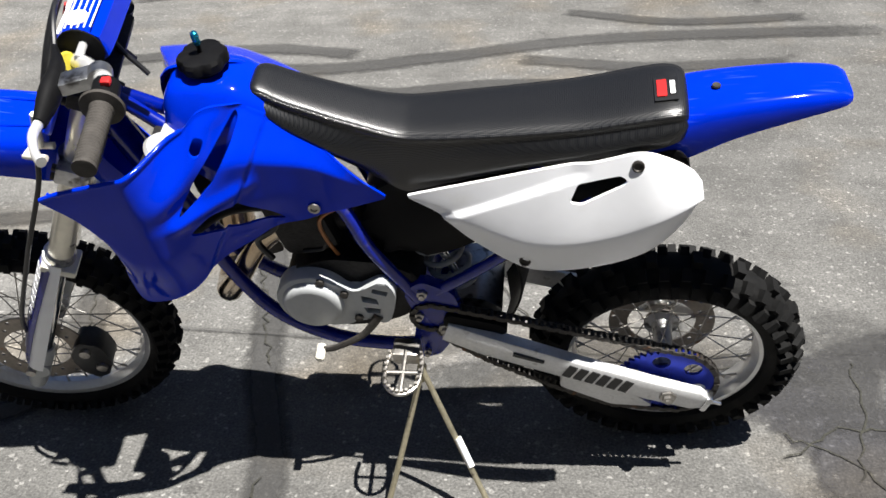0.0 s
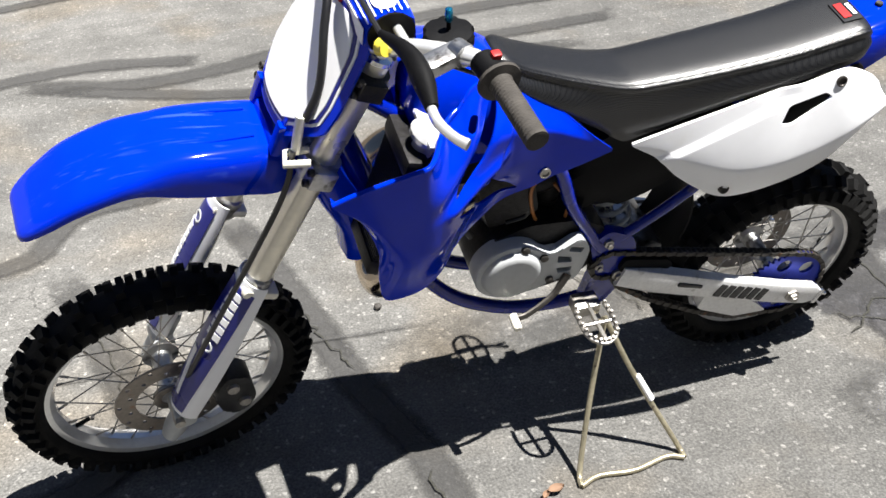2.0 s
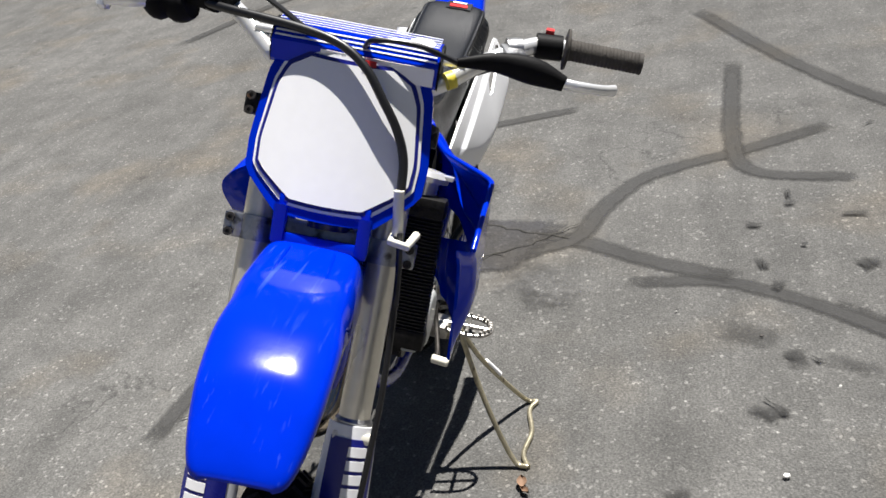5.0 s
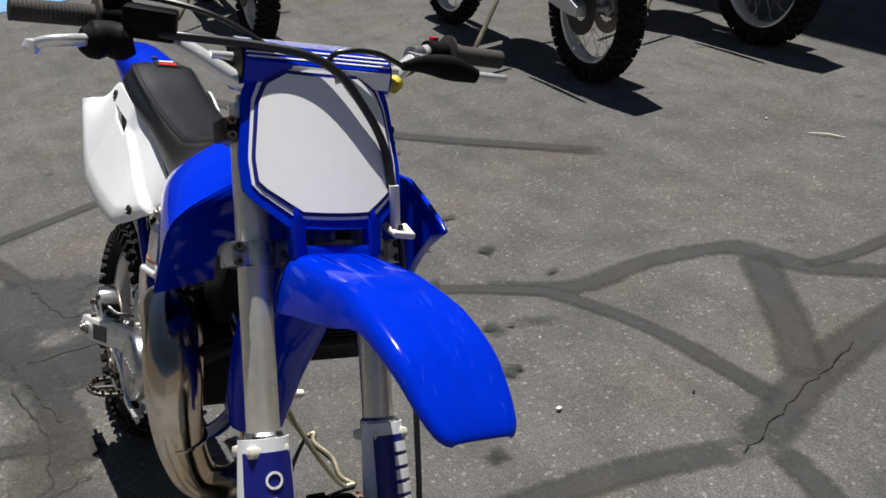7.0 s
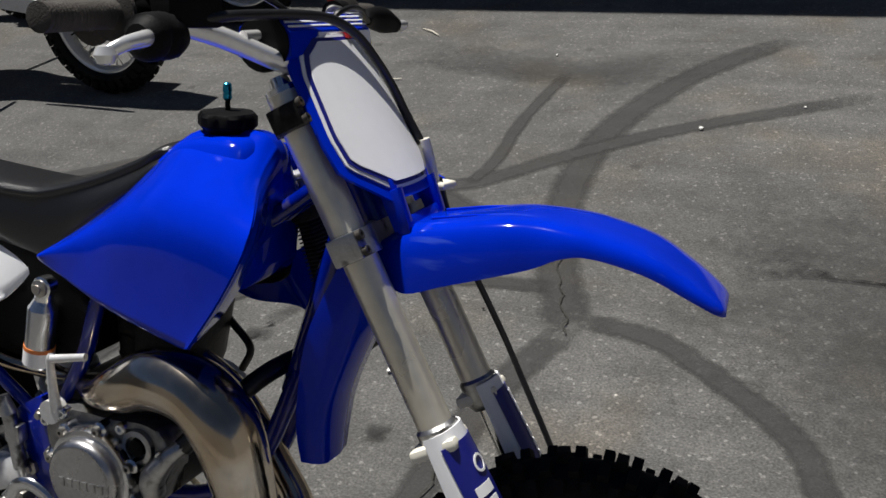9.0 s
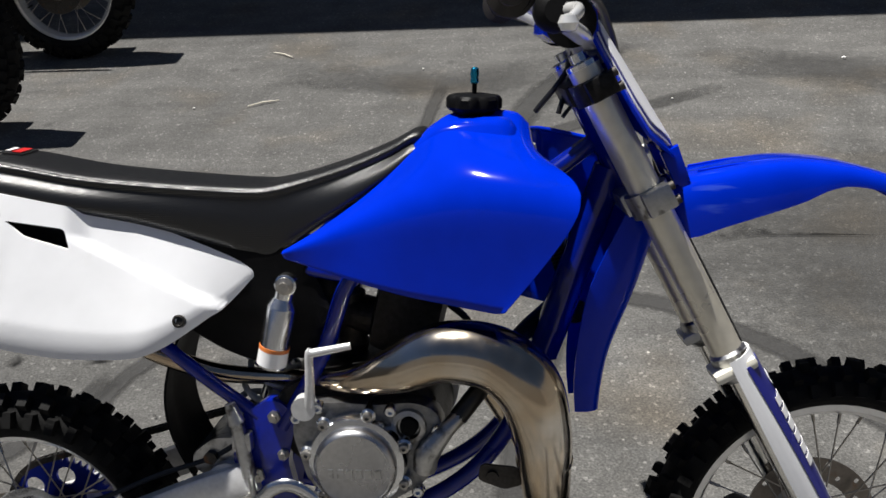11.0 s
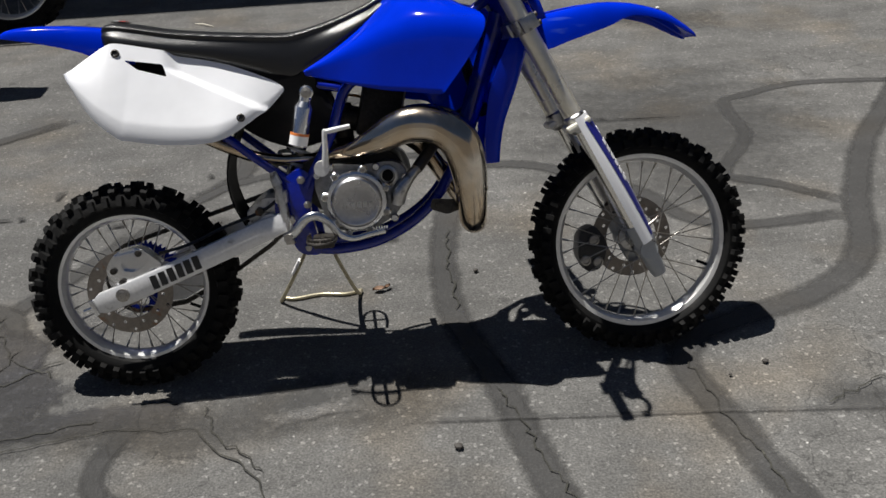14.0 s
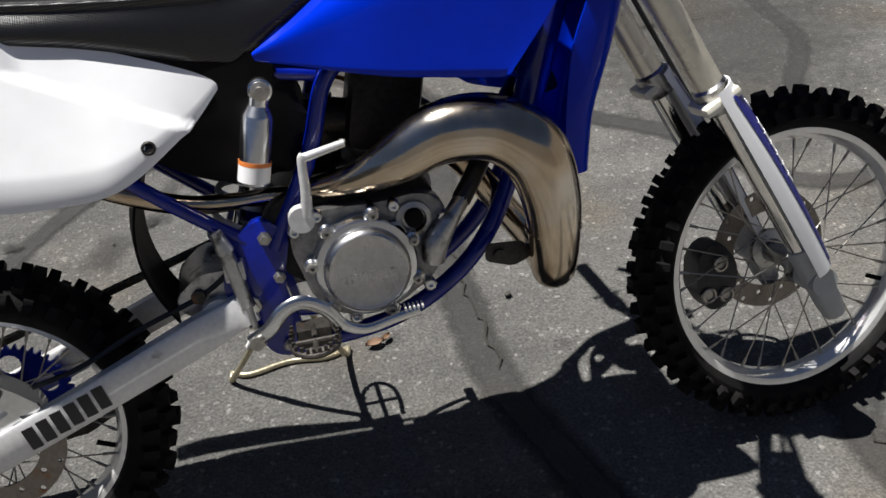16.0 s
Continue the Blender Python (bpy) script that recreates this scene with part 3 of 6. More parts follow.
# rear sprocket and chain on the left
b = bm_new()
N = 46
sy = 0.082
ring = []
for k in range(N * 4):
    r = 0.096 if k % 4 in (0, 1) else 0.088
    a = 2 * math.pi * k / (N * 4)
    ring.append((RA.x + r * math.sin(a), RA.z + r * math.cos(a)))
prism(b, ring, sy - 0.003, sy + 0.003)
spr = part("sprocket", b, ANOD_BLUE, rear_wheel, "blue anodised sprocket", smooth=False)
holes = []
for k in range(6):
    a = k * math.pi / 3 + 0.2
    holes.append(([(RA.x + 0.062 * math.sin(a) + 0.017 * math.cos(t), RA.z + 0.062 * math.cos(a) + 0.017 * math.sin(t)) for t in np.linspace(0, 2 * math.pi, 14, endpoint=False)], sy - 0.01, sy + 0.01))
cut(spr, holes)
path = []
for a in np.linspace(-0.30, -math.pi + 0.32, 26):
    path.append((RA.x + 0.093 * math.sin(a), RA.z + 0.093 * math.cos(a)))
chain_pts = [(0.43 + 0.034 * math.sin(a), 0.437 + 0.034 * math.cos(a)) for a in np.linspace(math.pi + 0.3, -0.3, 9)]
slack = [(0.10, 0.180), (0.20, 0.230), (0.33, 0.312), (0.40, 0.370)]
loop = path + slack + chain_pts
loop = polyline([(*p, 0) for p in loop + [loop[0]]], 117)[:-1]
b = bm_new()
for k, p in enumerate(loop):
    q = loop[(k + 1) % len(loop)]
    d = Vector((q[0] - p[0], 0, q[1] - p[1]))
    m = Matrix.Rotation(-math.atan2(d.z, d.x), 3, "Y")
    mid = Vector(((p[0] + q[0]) / 2, sy, (p[1] + q[1]) / 2))
    for s in (-1, 1):
        box(b, mid + Vector((0, s * (0.0055 if k % 2 else 0.0075), 0)), (0.0145, 0.0018, 0.0105 if k % 2 else 0.0095), m)
    tube(b, [mid + Vector((-d.x / 2, -0.007, -d.z / 2)), mid + Vector((-d.x / 2, 0.007, -d.z / 2))], 0.0042, 6)
part("chain", b, DARKSTEEL, bike, "dirty dark roller chain", smooth=False)

# swingarm: a box beam each side, joined ahead of the tyre
b = bm_new()
for s in (1, -1):
    rings = []
    for x, z, h, y, w in ((0.405, 0.408, 0.046, 0.085, 0.030), (0.33, 0.383, 0.052, 0.098, 0.028), (0.16, 0.318, 0.050, 0.106, 0.026), (0.03, 0.270, 0.050, 0.110, 0.024), (-0.052, 0.243, 0.050, 0.111, 0.022), (-0.066, 0.238, 0.034, 0.111, 0.020)):
        up = Vector((-0.33, 0, 0.94))
        c = Vector((x, s * y, z))
        rings.append([c + up * h / 2 * a + Vector((0, w / 2 * bb, 0)) for a, bb in ((-1, -0.8), (-0.85, -1), (0.85, -1), (1, -0.8), (1, 0.8), (0.85, 1), (-0.85, 1), (-1, 0.8))])
    loft(b, rings)
tube(b, [(0.36, -0.09, 0.395), (0.36, 0.09, 0.395)], 0.030, 14)
swingarm = part("swingarm", b, BRUSHED, bike, "silver aluminium swingarm")
for s in (1, -1):
    b = bm_new()
    c = Vector((0, s * 0.124, 0.262))
    lathe(b, [(-0.006, 0.016), (0.003, 0.016), (0.004, 0.011), (0.010, 0.011), (0.011, 0.006), (0.014, 0.006)], c, (0, s, 0), 6 if s > 0 else 20)
    part("axle_nut", b, STEEL, swingarm)
    b = bm_new()
    box(b, (-0.072, s * 0.111, 0.235), (0.012, 0.024, 0.04), Matrix.Rotation(radians(-20), 3, "Y"), 0.002)
    tube(b, [(-0.07, s * 0.111, 0.236), (-0.10, s * 0.111, 0.226)], 0.004, 8)
    part("chain_adjuster", b, POLISHED, swingarm)
    # bars in place of the maker's name
    for k in range(6):
        x = 0.078 + 0.0205 * k
        z = 0.2860 + (x - 0.075) * 0.383
        b = bm_new()
        box(b, (x, s * (0.1226 - (x - 0.03) * 0.022), z), (0.0160, 0.0024, 0.033), Matrix.Rotation(radians(-21 - 6 * s), 3, "Y"))
        part("name_bar", b, DECAL_BLACK, swingarm, smooth=False)
b = bm_new()
box(b, (0.255, 0.1165, 0.361), (0.06, 0.006, 0.008), Matrix.Rotation(radians(-21), 3, "Y"), 0.002)
part("slot_plate", b, DECAL_BLACK, swingarm)
b = bm_new()
prism(b, rounded([(0.20, 0.245), (0.10, 0.19), (0.02, 0.185), (0.06, 0.225), (0.15, 0.275), (0.19, 0.29)], 0.01), 0.072, 0.094, 0.002)
part("chain_guide", b, BRUSHED, swingarm)
b = bm_new()
prism(b, rounded([(0.40, 0.452), (0.30, 0.425), (0.29, 0.400), (0.36, 0.400), (0.41, 0.42)], 0.012), 0.07, 0.094, 0.003)
part("chain_slider", b, BLACK, swingarm)

# rear brake caliper and its bracket on the right
b = bm_new()
prism(b, rounded([(-0.038, 0.310), (-0.030, 0.335), (-0.008, 0.362), (0.044, 0.372), (0.070, 0.352), (0.098, 0.326), (0.096, 0.305), (0.060, 0.292), (0.042, 0.272), (-0.010, 0.275)], 0.010), -0.108, -0.068, 0.005)
cal = part("brake_caliper", b, POLISHED, rear_wheel, "silver cast brake caliper")
cut(cal, [(rounded([(0.0, 0.335), (0.035, 0.342), (0.055, 0.325), (0.03, 0.312), (0.005, 0.316)], 0.006), -0.2, -0.095), (rounded([(0.064, 0.318), (0.086, 0.318), (0.076, 0.303)], 0.004), -0.2, -0.09)])
b = bm_new()
prism(b, rounded([(0.0, 0.25), (-0.035, 0.275), (-0.04, 0.318), (-0.02, 0.33), (0.03, 0.285)], 0.01), -0.094, -0.084, 0.002)
part("caliper_bracket", b, ALU, rear_wheel)
for q in ((-0.018, 0.318), (0.045, 0.357), (0.0, 0.29)):
    b = bm_new()
    lathe(b, [(0, 0.008), (0.006, 0.008), (0.007, 0.005)], (q[0], -0.107, q[1]), (0, -1, 0), 10)
    part("caliper_bolt", b, DARKSTEEL, rear_wheel)
b = bm_new()
tube(b, [(0.09, -0.095, 0.35), (0.16, -0.09, 0.365), (0.25, -0.08, 0.40), (0.34, -0.075, 0.43), (0.40, -0.08, 0.47)], 0.004, 8, smooth=24)
part("brake_hose", b, HOSE, bike)

# ---- frame ----
b = bm_new()
tube(b, [(0.905, 0, 0.955), (0.965, 0, 0.83)], 0.030, 18)
tube(b, [(0.935, 0, 0.85), (0.875, 0, 0.68), (0.835, 0, 0.57)], 0.024, 14, smooth=12)
for s in (1, -1):
    tube(b, [(0.85, s * 0.012, 0.61), (0.79, s * 0.03, 0.475), (0.72, s * 0.048, 0.392), (0.62, s * 0.056, 0.338), (0.52, s * 0.058, 0.322), (0.44, s * 0.06, 0.33)], 0.0135, 12, smooth=40)
    tube(b, [(0.93, 0, 0.90), (0.78, s * 0.03, 0.80), (0.62, s * 0.058, 0.735), (0.560, s * 0.066, 0.70), (0.520, s * 0.072, 0.60), (0.45, s * 0.076, 0.48)], 0.0122, 12, smooth=44)
    tube(b, [(0.55, s * 0.05, 0.705), (0.30, s * 0.046, 0.755), (0.05, s * 0.046, 0.80)], 0.010, 10, smooth=20)
    tube(b, [(0.415, s * 0.074, 0.495), (0.33, s * 0.078, 0.565), (0.25, s * 0.075, 0.635), (0.12, s * 0.055, 0.75)], 0.0105, 10, smooth=20)
    prism(b, rounded([(0.44, 0.53), (0.385, 0.50), (0.37, 0.43), (0.40, 0.36), (0.425, 0.318), (0.475, 0.315), (0.468, 0.36), (0.455, 0.43), (0.475, 0.50)], 0.014), s * 0.062, s * 0.084, 0.004)
tube(b, [(0.42, -0.08, 0.40), (0.42, 0.08, 0.40)], 0.02, 14)
frame_part = part("frame", b, FRAME_BLUE, bike, "dark blue painted tubular steel frame")
for s in (1, -1):
    for x, z, r in ((0.405, 0.405, 0.014), (0.45, 0.44, 0.009), (0.44, 0.50, 0.010), (0.444, 0.335, 0.008)):
        b = bm_new()
        lathe(b, [(-0.004, r), (0.004, r), (0.006, r * 0.6), (0.011, r * 0.6)], (x, s * 0.086, z), (0, s, 0), 6)
        part("frame_bolt", b, STEEL, frame_part)

# ---- engine ----
b = bm_new()
case = [(0.44, 0.47), (0.47, 0.43), (0.52, 0.405), (0.58, 0.395), (0.65, 0.400), (0.685, 0.43), (0.694, 0.48), (0.675, 0.545), (0.60, 0.575), (0.50, 0.565), (0.44, 0.53)]
prism(b, rounded(case, 0.02), -0.078, 0.074, 0.012)
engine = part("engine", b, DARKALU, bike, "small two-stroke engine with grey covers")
b = bm_new()
cyl_m = Matrix.Rotation(radians(14), 3, "Y")
box(b, Vector((0.628, 0.012, 0.60)) + cyl_m @ Vector((0, 0, 0.05)), (0.105, 0.105, 0.15), cyl_m, 0.022)
lathe(b, [(0, 0.045), (0.02, 0.042), (0.028, 0.02), (0.05, 0.012)], Vector((0.612, 0, 0.60)) + cyl_m @ Vector((0, 0, 0.13)), cyl_m @ Vector((0, 0, 1)), 20)
part("cylinder", b, DARKALU, engine, "dark water-cooled engine cylinder")
# clutch cover, right
CC = Vector((0.570, -0.112, 0.449))
b = bm_new()
lathe(b, [(-0.035, 0.073), (0.016, 0.072), (0.024, 0.069), (0.026, 0.062)], CC, (0, -1, 0), 44)
cover = part("clutch_cover_ring", b, POLISHED, engine, "cast aluminium clutch housing")
b = bm_new()
lathe(b, [(0.02, 0.060), (0.035, 0.060), (0.041, 0.0575), (0.044, 0.053), (0.042, 0.049), (0.042, 0.02), (0.0422, 0.001)], CC, (0, -1, 0), 44)
part("clutch_cover", b, BRUSHED_DARK, engine, "polished round clutch cover")
for a in (20, 75, 128, 170, 225, 290, 335):
    q = CC + 0.074 * Vector((math.cos(radians(a)), 0, math.sin(radians(a))))
    b = bm_new()
    lathe(b, [(-0.02, 0.0115), (0.016, 0.011), (0.019, 0.008), (0.019, 0.001)], q, (0, -1, 0), 14)
    boss = part("housing_boss", b, POLISHED, engine)
    b = bm_new()
    lathe(b, [(0.018, 0.0068), (0.026, 0.0068), (0.027, 0.005), (0.027, 0.003), (0.022, 0.003), (0.022, 0.0004)], q, (0, -1, 0), 12)
    part("cover_bolt", b, STEEL, engine)
b = bm_new()
for k in range(6):
    box(b, CC + Vector((-0.034 + 0.0135 * k, -0.0425, -0.006)), (0.009, 0.002, 0.013))
part("cover_bars", b, ALU, engine, smooth=False)
b = bm_new()
prism(b, rounded([(0.472, 0.49), (0.485, 0.528), (0.53, 0.534), (0.60, 0.530), (0.655, 0.535), (0.69, 0.520), (0.695, 0.47), (0.665, 0.41), (0.60, 0.372), (0.53, 0.375), (0.495, 0.40)], 0.018), -0.112, -0.07, 0.008)
part("right_case", b, DARKCAST, engine, "cast aluminium crankcase side")
for q in ((0.482, 0.512), (0.515, 0.528), (0.62, 0.524), (0.686, 0.495), (0.655, 0.40), (0.51, 0.395), (0.60, 0.375), (0.545, 0.372)):
    b = bm_new()
    lathe(b, [(0, 0.0095), (0.013, 0.0095), (0.016, 0.007), (0.016, 0.004), (0.011, 0.004), (0.011, 0.0005)], (q[0], -0.108, q[1]), (0, -1, 0), 8)
    part("cover_bolt", b, POLISHED, engine)
b = bm_new()
lathe(b, [(0, 0.026), (0.012, 0.025), (0.014, 0.018), (0.006, 0.016), (0.006, 0.001)], (0.645, -0.108, 0.500), (0, -1, 0), 26)
part("oil_filler", b, ALU, engine)
b = bm_new()
lathe(b, [(0, 0.014), (0.016, 0.013), (0.018, 0.008)], (0.646, -0.108, 0.501), (0, -1, 0), 18)
part("oil_cap", b, BLACK, engine, "black oil filler cap")
b = bm_new()
tube(b, [(0.665, -0.115, 0.435), (0.672, -0.122, 0.462), (0.70, -0.118, 0.497), (0.72, -0.105, 0.515)], (0.017, 0.018, 0.0125, 0.0125), 14, smooth=16)
part("water_pump", b, ALU, engine, "cast water pump elbow")
b = bm_new()
tube(b, [(0.715, -0.107, 0.51), (0.75, -0.085, 0.55), (0.80, -0.02, 0.60), (0.845, 0.06, 0.62)], 0.014, 12, smooth=20)
part("coolant_hose", b, HOSE, bike, "black rubber coolant hose")
# ignition cover, left
IC = Vector((0.633, 0.085, 0.488))
b = bm_new()
lathe(b, [(-0.02, 0.067), (0.010, 0.067), (0.014, 0.064), (0.016, 0.056), (0.024, 0.0535), (0.029, 0.048), (0.030, 0.040), (0.030, 0.001)], IC, (0, 1, 0), 48)
part("ignition_cover", b, IGN, engine, "round grey painted ignition cover")
b = bm_new()
prism(b, rounded([(0.625, 0.552), (0.590, 0.538), (0.556, 0.514), (0.532, 0.530), (0.504, 0.548), (0.484, 0.515), (0.488, 0.480), (0.498, 0.446), (0.512, 0.430), (0.528, 0.444), (0.548, 0.448), (0.575, 0.430), (0.62, 0.425)], 0.012), 0.078, 0.100, 0.004)
sc = part("sprocket_cover", b, IGN, engine, "grey sprocket cover with slots")
cut(sc, [(rounded([(0.496, 0.520), (0.523, 0.528), (0.526, 0.517), (0.500, 0.508)], 0.003), 0.06, 0.12), (rounded([(0.518, 0.500), (0.546, 0.510), (0.545, 0.492), (0.516, 0.486)], 0.003), 0.06, 0.12), (rounded([(0.514, 0.474), (0.545, 0.478), (0.540, 0.462), (0.516, 0.462)], 0.003), 0.06, 0.12)])
for q in ((0.612, 0.545), (0.574, 0.515), (0.556, 0.452)):
    b = bm_new()
    lathe(b, [(0, 0.008), (0.006, 0.008), (0.008, 0.004)], (q[0], 0.10, q[1]), (0, 1, 0), 8)
    part("cover_bolt", b, DARKSTEEL, engine)
# carburettor and intake
b = bm_new()
tube(b, [(0.60, 0.01, 0.62), (0.54, 0.01, 0.635)], 0.030, 16)
tube(b, [(0.545, 0.01, 0.665), (0.545, 0.01, 0.585)], (0.024, 0.024), 14)
tube(b, [(0.545, 0.01, 0.585), (0.545, 0.01, 0.555)], (0.026, 0.018), 14)
part("carburettor", b, DARKALU, bike, "dark carburettor")
b = bm_new()
tube(b, [(0.545, 0.03, 0.665), (0.56, 0.05, 0.68), (0.60, 0.065, 0.66), (0.585, 0.06, 0.58), (0.545, 0.055, 0.52)], 0.0035, 8, smooth=30)
part("vent_hose", b, AMBER, bike, "thin amber vent hose")
b = bm_new()
tube(b, [(0.55, 0.045, 0.64), (0.525, 0.06, 0.60), (0.53, 0.06, 0.53)], 0.0032, 8, smooth=20)
part("vent_hose", b, AMBER, bike, "thin amber vent hose")
b = bm_new()
tube(b, [(0.63, 0.05, 0.72), (0.68, 0.06, 0.64), (0.72, 0.055, 0.60), (0.70, 0.06, 0.56)], 0.006, 8, smooth=24)
part("engine_hose", b, HOSE, bike)
b = bm_new()
tube(b, [(0.64, 0.045, 0.70), (0.60, 0.06, 0.60), (0.64, 0.065, 0.585)], 0.004, 8, smooth=24)
part("engine_hose", b, HOSE, bike)
# airbox
b = bm_new()
prism(b, rounded([(0.53, 0.70), (0.53, 0.60), (0.46, 0.565), (0.37, 0.59), (0.27, 0.66), (0.22, 0.72), (0.25, 0.79), (0.45, 0.765)], 0.05), -0.06, 0.062, 0.028)
part("airbox", b, BLACK, bike, "black plastic airbox")
b = bm_new()
prism(b, rounded([(0.23, 0.78), (0.02, 0.825), (0.0, 0.77), (0.07, 0.70), (0.23, 0.70)], 0.02), -0.056, 0.070, 0.008)
part("inner_fender", b, BLACK, bike, "black inner fender behind the side panels")
# mud flap ahead of the rear tyre
b = bm_new()
rows = []
for t in np.linspace(0, 1, 14):
    x, z = 0.30 + 0.02 * t - 0.055 * math.sin(t * 2.6), 0.64 - 0.25 * t
    rows.append([Vector((x + 0.01 * abs(y) / 0.06, y, z)) for y in np.linspace(-0.065, 0.065, 7)])
shell(b, rows, 0.004, lambda i, j: (1, 0, 0))
part("mud_flap", b, BLACK, bike)

# ---- shock absorber ----
b = bm_new()
s0, s1 = Vector((0.475, 0.0, 0.69)), Vector((0.365, 0.0, 0.40))
tube(b, [s0, s0.lerp(s1, 0.45)], 0.024, 16)
tube(b, [s0.lerp(s1, 0.45), s1], 0.008, 12)
shock = part("shock_absorber", b, POLISHED, bike, "shock absorber with coil spring")
b = bm_new()
ax = (s1 - s0).normalized()
u = ax.cross(Vector((0, 1, 0))).normalized()
pts = [s0.lerp(s1, 0.12 + 0.78 * k / 150) + 0.036 * (math.cos(k * 0.30) * u + math.sin(k * 0.30) * Vector((0, 1, 0))) for k in range(151)]
tube(b, pts, 0.0052, 8)
part("spring", b, IGN, shock, "grey coil spring")
b = bm_new()
r0, r1 = Vector((0.4672, -0.084, 0.683)), Vector((0.4412, -0.084, 0.580))
tube(b, [r0, r0.lerp(r1, 0.12), r0.lerp(r1, 0.14), r1], (0.014, 0.0205, 0.0215, 0.0215), 24)
tube(b, [(0.472, -0.084, 0.700), (0.4665, -0.084, 0.68)], 0.014, 14)
lathe(b, [(-0.012, 0.010), (-0.008, 0.016), (0.008, 0.016), (0.012, 0.010)], (0.473, -0.084, 0.703), (0, -1, 0), 20)
res = part("reservoir", b, POLISHED, bike, "polished silver shock reservoir")
b = bm_new()
tube(b, [r0.lerp(r1, 0.74), r0.lerp(r1, 0.97)], 0.0221, 24)
part("reservoir_label", b, DECAL_WHITE, res, "white label with an orange stripe")
b = bm_new()
tube(b, [r0.lerp(r1, 0.70), r0.lerp(r1, 0.755)], 0.0223, 24)
part("reservoir_stripe", b, ORANGE, res)
b = bm_new()
lathe(b, [(-0.01, 0.013), (0.012, 0.013), (0.014, 0.007), (0.018, 0.007)], (0.473, -0.086, 0.703), (0, -1, 0), 16)
part("shock_bolt", b, STEEL, shock)
b = bm_new()
prism(b, rounded([(0.34, 0.46), (0.30, 0.43), (0.31, 0.40), (0.37, 0.395), (0.40, 0.42), (0.39, 0.46)], 0.014), -0.075, 0.06, 0.006)
part("linkage", b, ALU, bike, "cast suspension linkage")
b = bm_new()
lathe(b, [(0, 0.011), (0.01, 0.011)], (0.335, -0.074, 0.43), (0, -1, 0), 6)
part("linkage_bolt", b, DARKSTEEL, bike)
# rear brake master cylinder, right
b = bm_new()
tube(b, [(0.385, -0.098, 0.50), (0.400, -0.100, 0.41)], (0.011, 0.011), 12)
tube(b, [(0.378, -0.098, 0.525), (0.386, -0.098, 0.495)], (0.008, 0.013), 12)
tube(b, [(0.400, -0.100, 0.412), (0.405, -0.10, 0.37)], 0.005, 8)
box(b, (0.392, -0.095, 0.465), (0.03, 0.02, 0.03), None, 0.005)
part("brake_cylinder", b, ALU, bike, "small rear brake master cylinder")
b = bm_new()
box(b, (0.405, -0.105, 0.365), (0.022, 0.026, 0.026), None, 0.005)
part("brake_clevis", b, STEEL, bike)

# ---- exhaust: up from the cylinder's front, round the right side, back to the silencer ----
b = bm_new()
tube(b, [(0.66, 0.0, 0.60), (0.735, 0.0, 0.545), (0.80, 0.0, 0.445), (0.835, -0.012, 0.392), (0.845, -0.055, 0.368), (0.84, -0.100, 0.385), (0.838, -0.128, 0.44), (0.834, -0.143, 0.51), (0.815, -0.145, 0.575), (0.768, -0.138, 0.612), (0.70, -0.132, 0.617), (0.635, -0.126, 0.590), (0.58, -0.110, 0.568), (0.535, -0.086, 0.556), (0.50, -0.060, 0.548)],
     (0.020, 0.021, 0.022, 0.025, 0.029, 0.033, 0.037, 0.042, 0.047, 0.046, 0.043, 0.034, 0.022, 0.014, 0.012), 28, smooth=96)
pipe = part("exhaust_pipe", b, PIPE, bike, "fat plated expansion pipe browned by heat")
b = bm_new()
tube(b, [(0.505, -0.064, 0.549), (0.46, -0.035, 0.543), (0.40, -0.030, 0.543), (0.34, -0.045, 0.555), (0.28, -0.066, 0.585), (0.22, -0.072, 0.618)], (0.012, 0.012, 0.013, 0.014, 0.015, 0.016), 16, smooth=24)
part("tail_pipe", b, PIPE, bike)
b = bm_new()
tube(b, [(0.24, -0.072, 0.612), (0.16, -0.060, 0.672), (0.02, -0.050, 0.765)], (0.017, 0.024, 0.024), 20, smooth=14)
part("silencer", b, DARKSTEEL, bike)
b = bm_new()
prism(b, rounded([(0.80, 0.43), (0.745, 0.435), (0.74, 0.41), (0.78, 0.395), (0.81, 0.405)], 0.008), -0.10, -0.096, 0.001)
lathe(b, [(0, 0.009), (0.006, 0.009)], (0.762, -0.10, 0.417), (0, -1, 0), 8)
part("pipe_bracket", b, DARKSTEEL, pipe)
b = bm_new()
ax = Vector((0.1, 0, -1)).normalized()
lathe(b, [(-0.004, 0.038), (-0.002, 0.0405), (0.002, 0.0405), (0.004, 0.038)], (0.8375, -0.130, 0.458), (-0.02, -0.2, 1), 28)
part("pipe_weld", b, PIPE, pipe)

# ---- radiator, left ----
b = bm_new()
rm = Matrix.Rotation(radians(-16), 3, "Y")
rc = Vector((0.858, 0.085, 0.722))
box(b, rc, (0.016, 0.110, 0.18), rm)
rad = part("radiator", b, BLACK, bike, "radiator with black fins and metal tanks", smooth=False)
b = bm_new()
box(b, (0, 0, 0), (0.026, 0.112, 0.0018), rm)
fin_mesh = mesh_of(b, "fin", False)
fin_mesh.materials.append(FIN)
for k in range(33):
    ob = new("fin", fin_mesh)
    ob.parent = rad
    ob.matrix_basis = Matrix.Translation(rc + rm @ Vector((0, 0, -0.088 + 0.0055 * k)))
for s in (-1, 1):
    b = bm_new()
    box(b, rc + rm @ Vector((0, 0, s * 0.104)), (0.036, 0.118, 0.032), rm, 0.008)
    part("radiator_tank", b, DARKALU, rad)
b = bm_new()
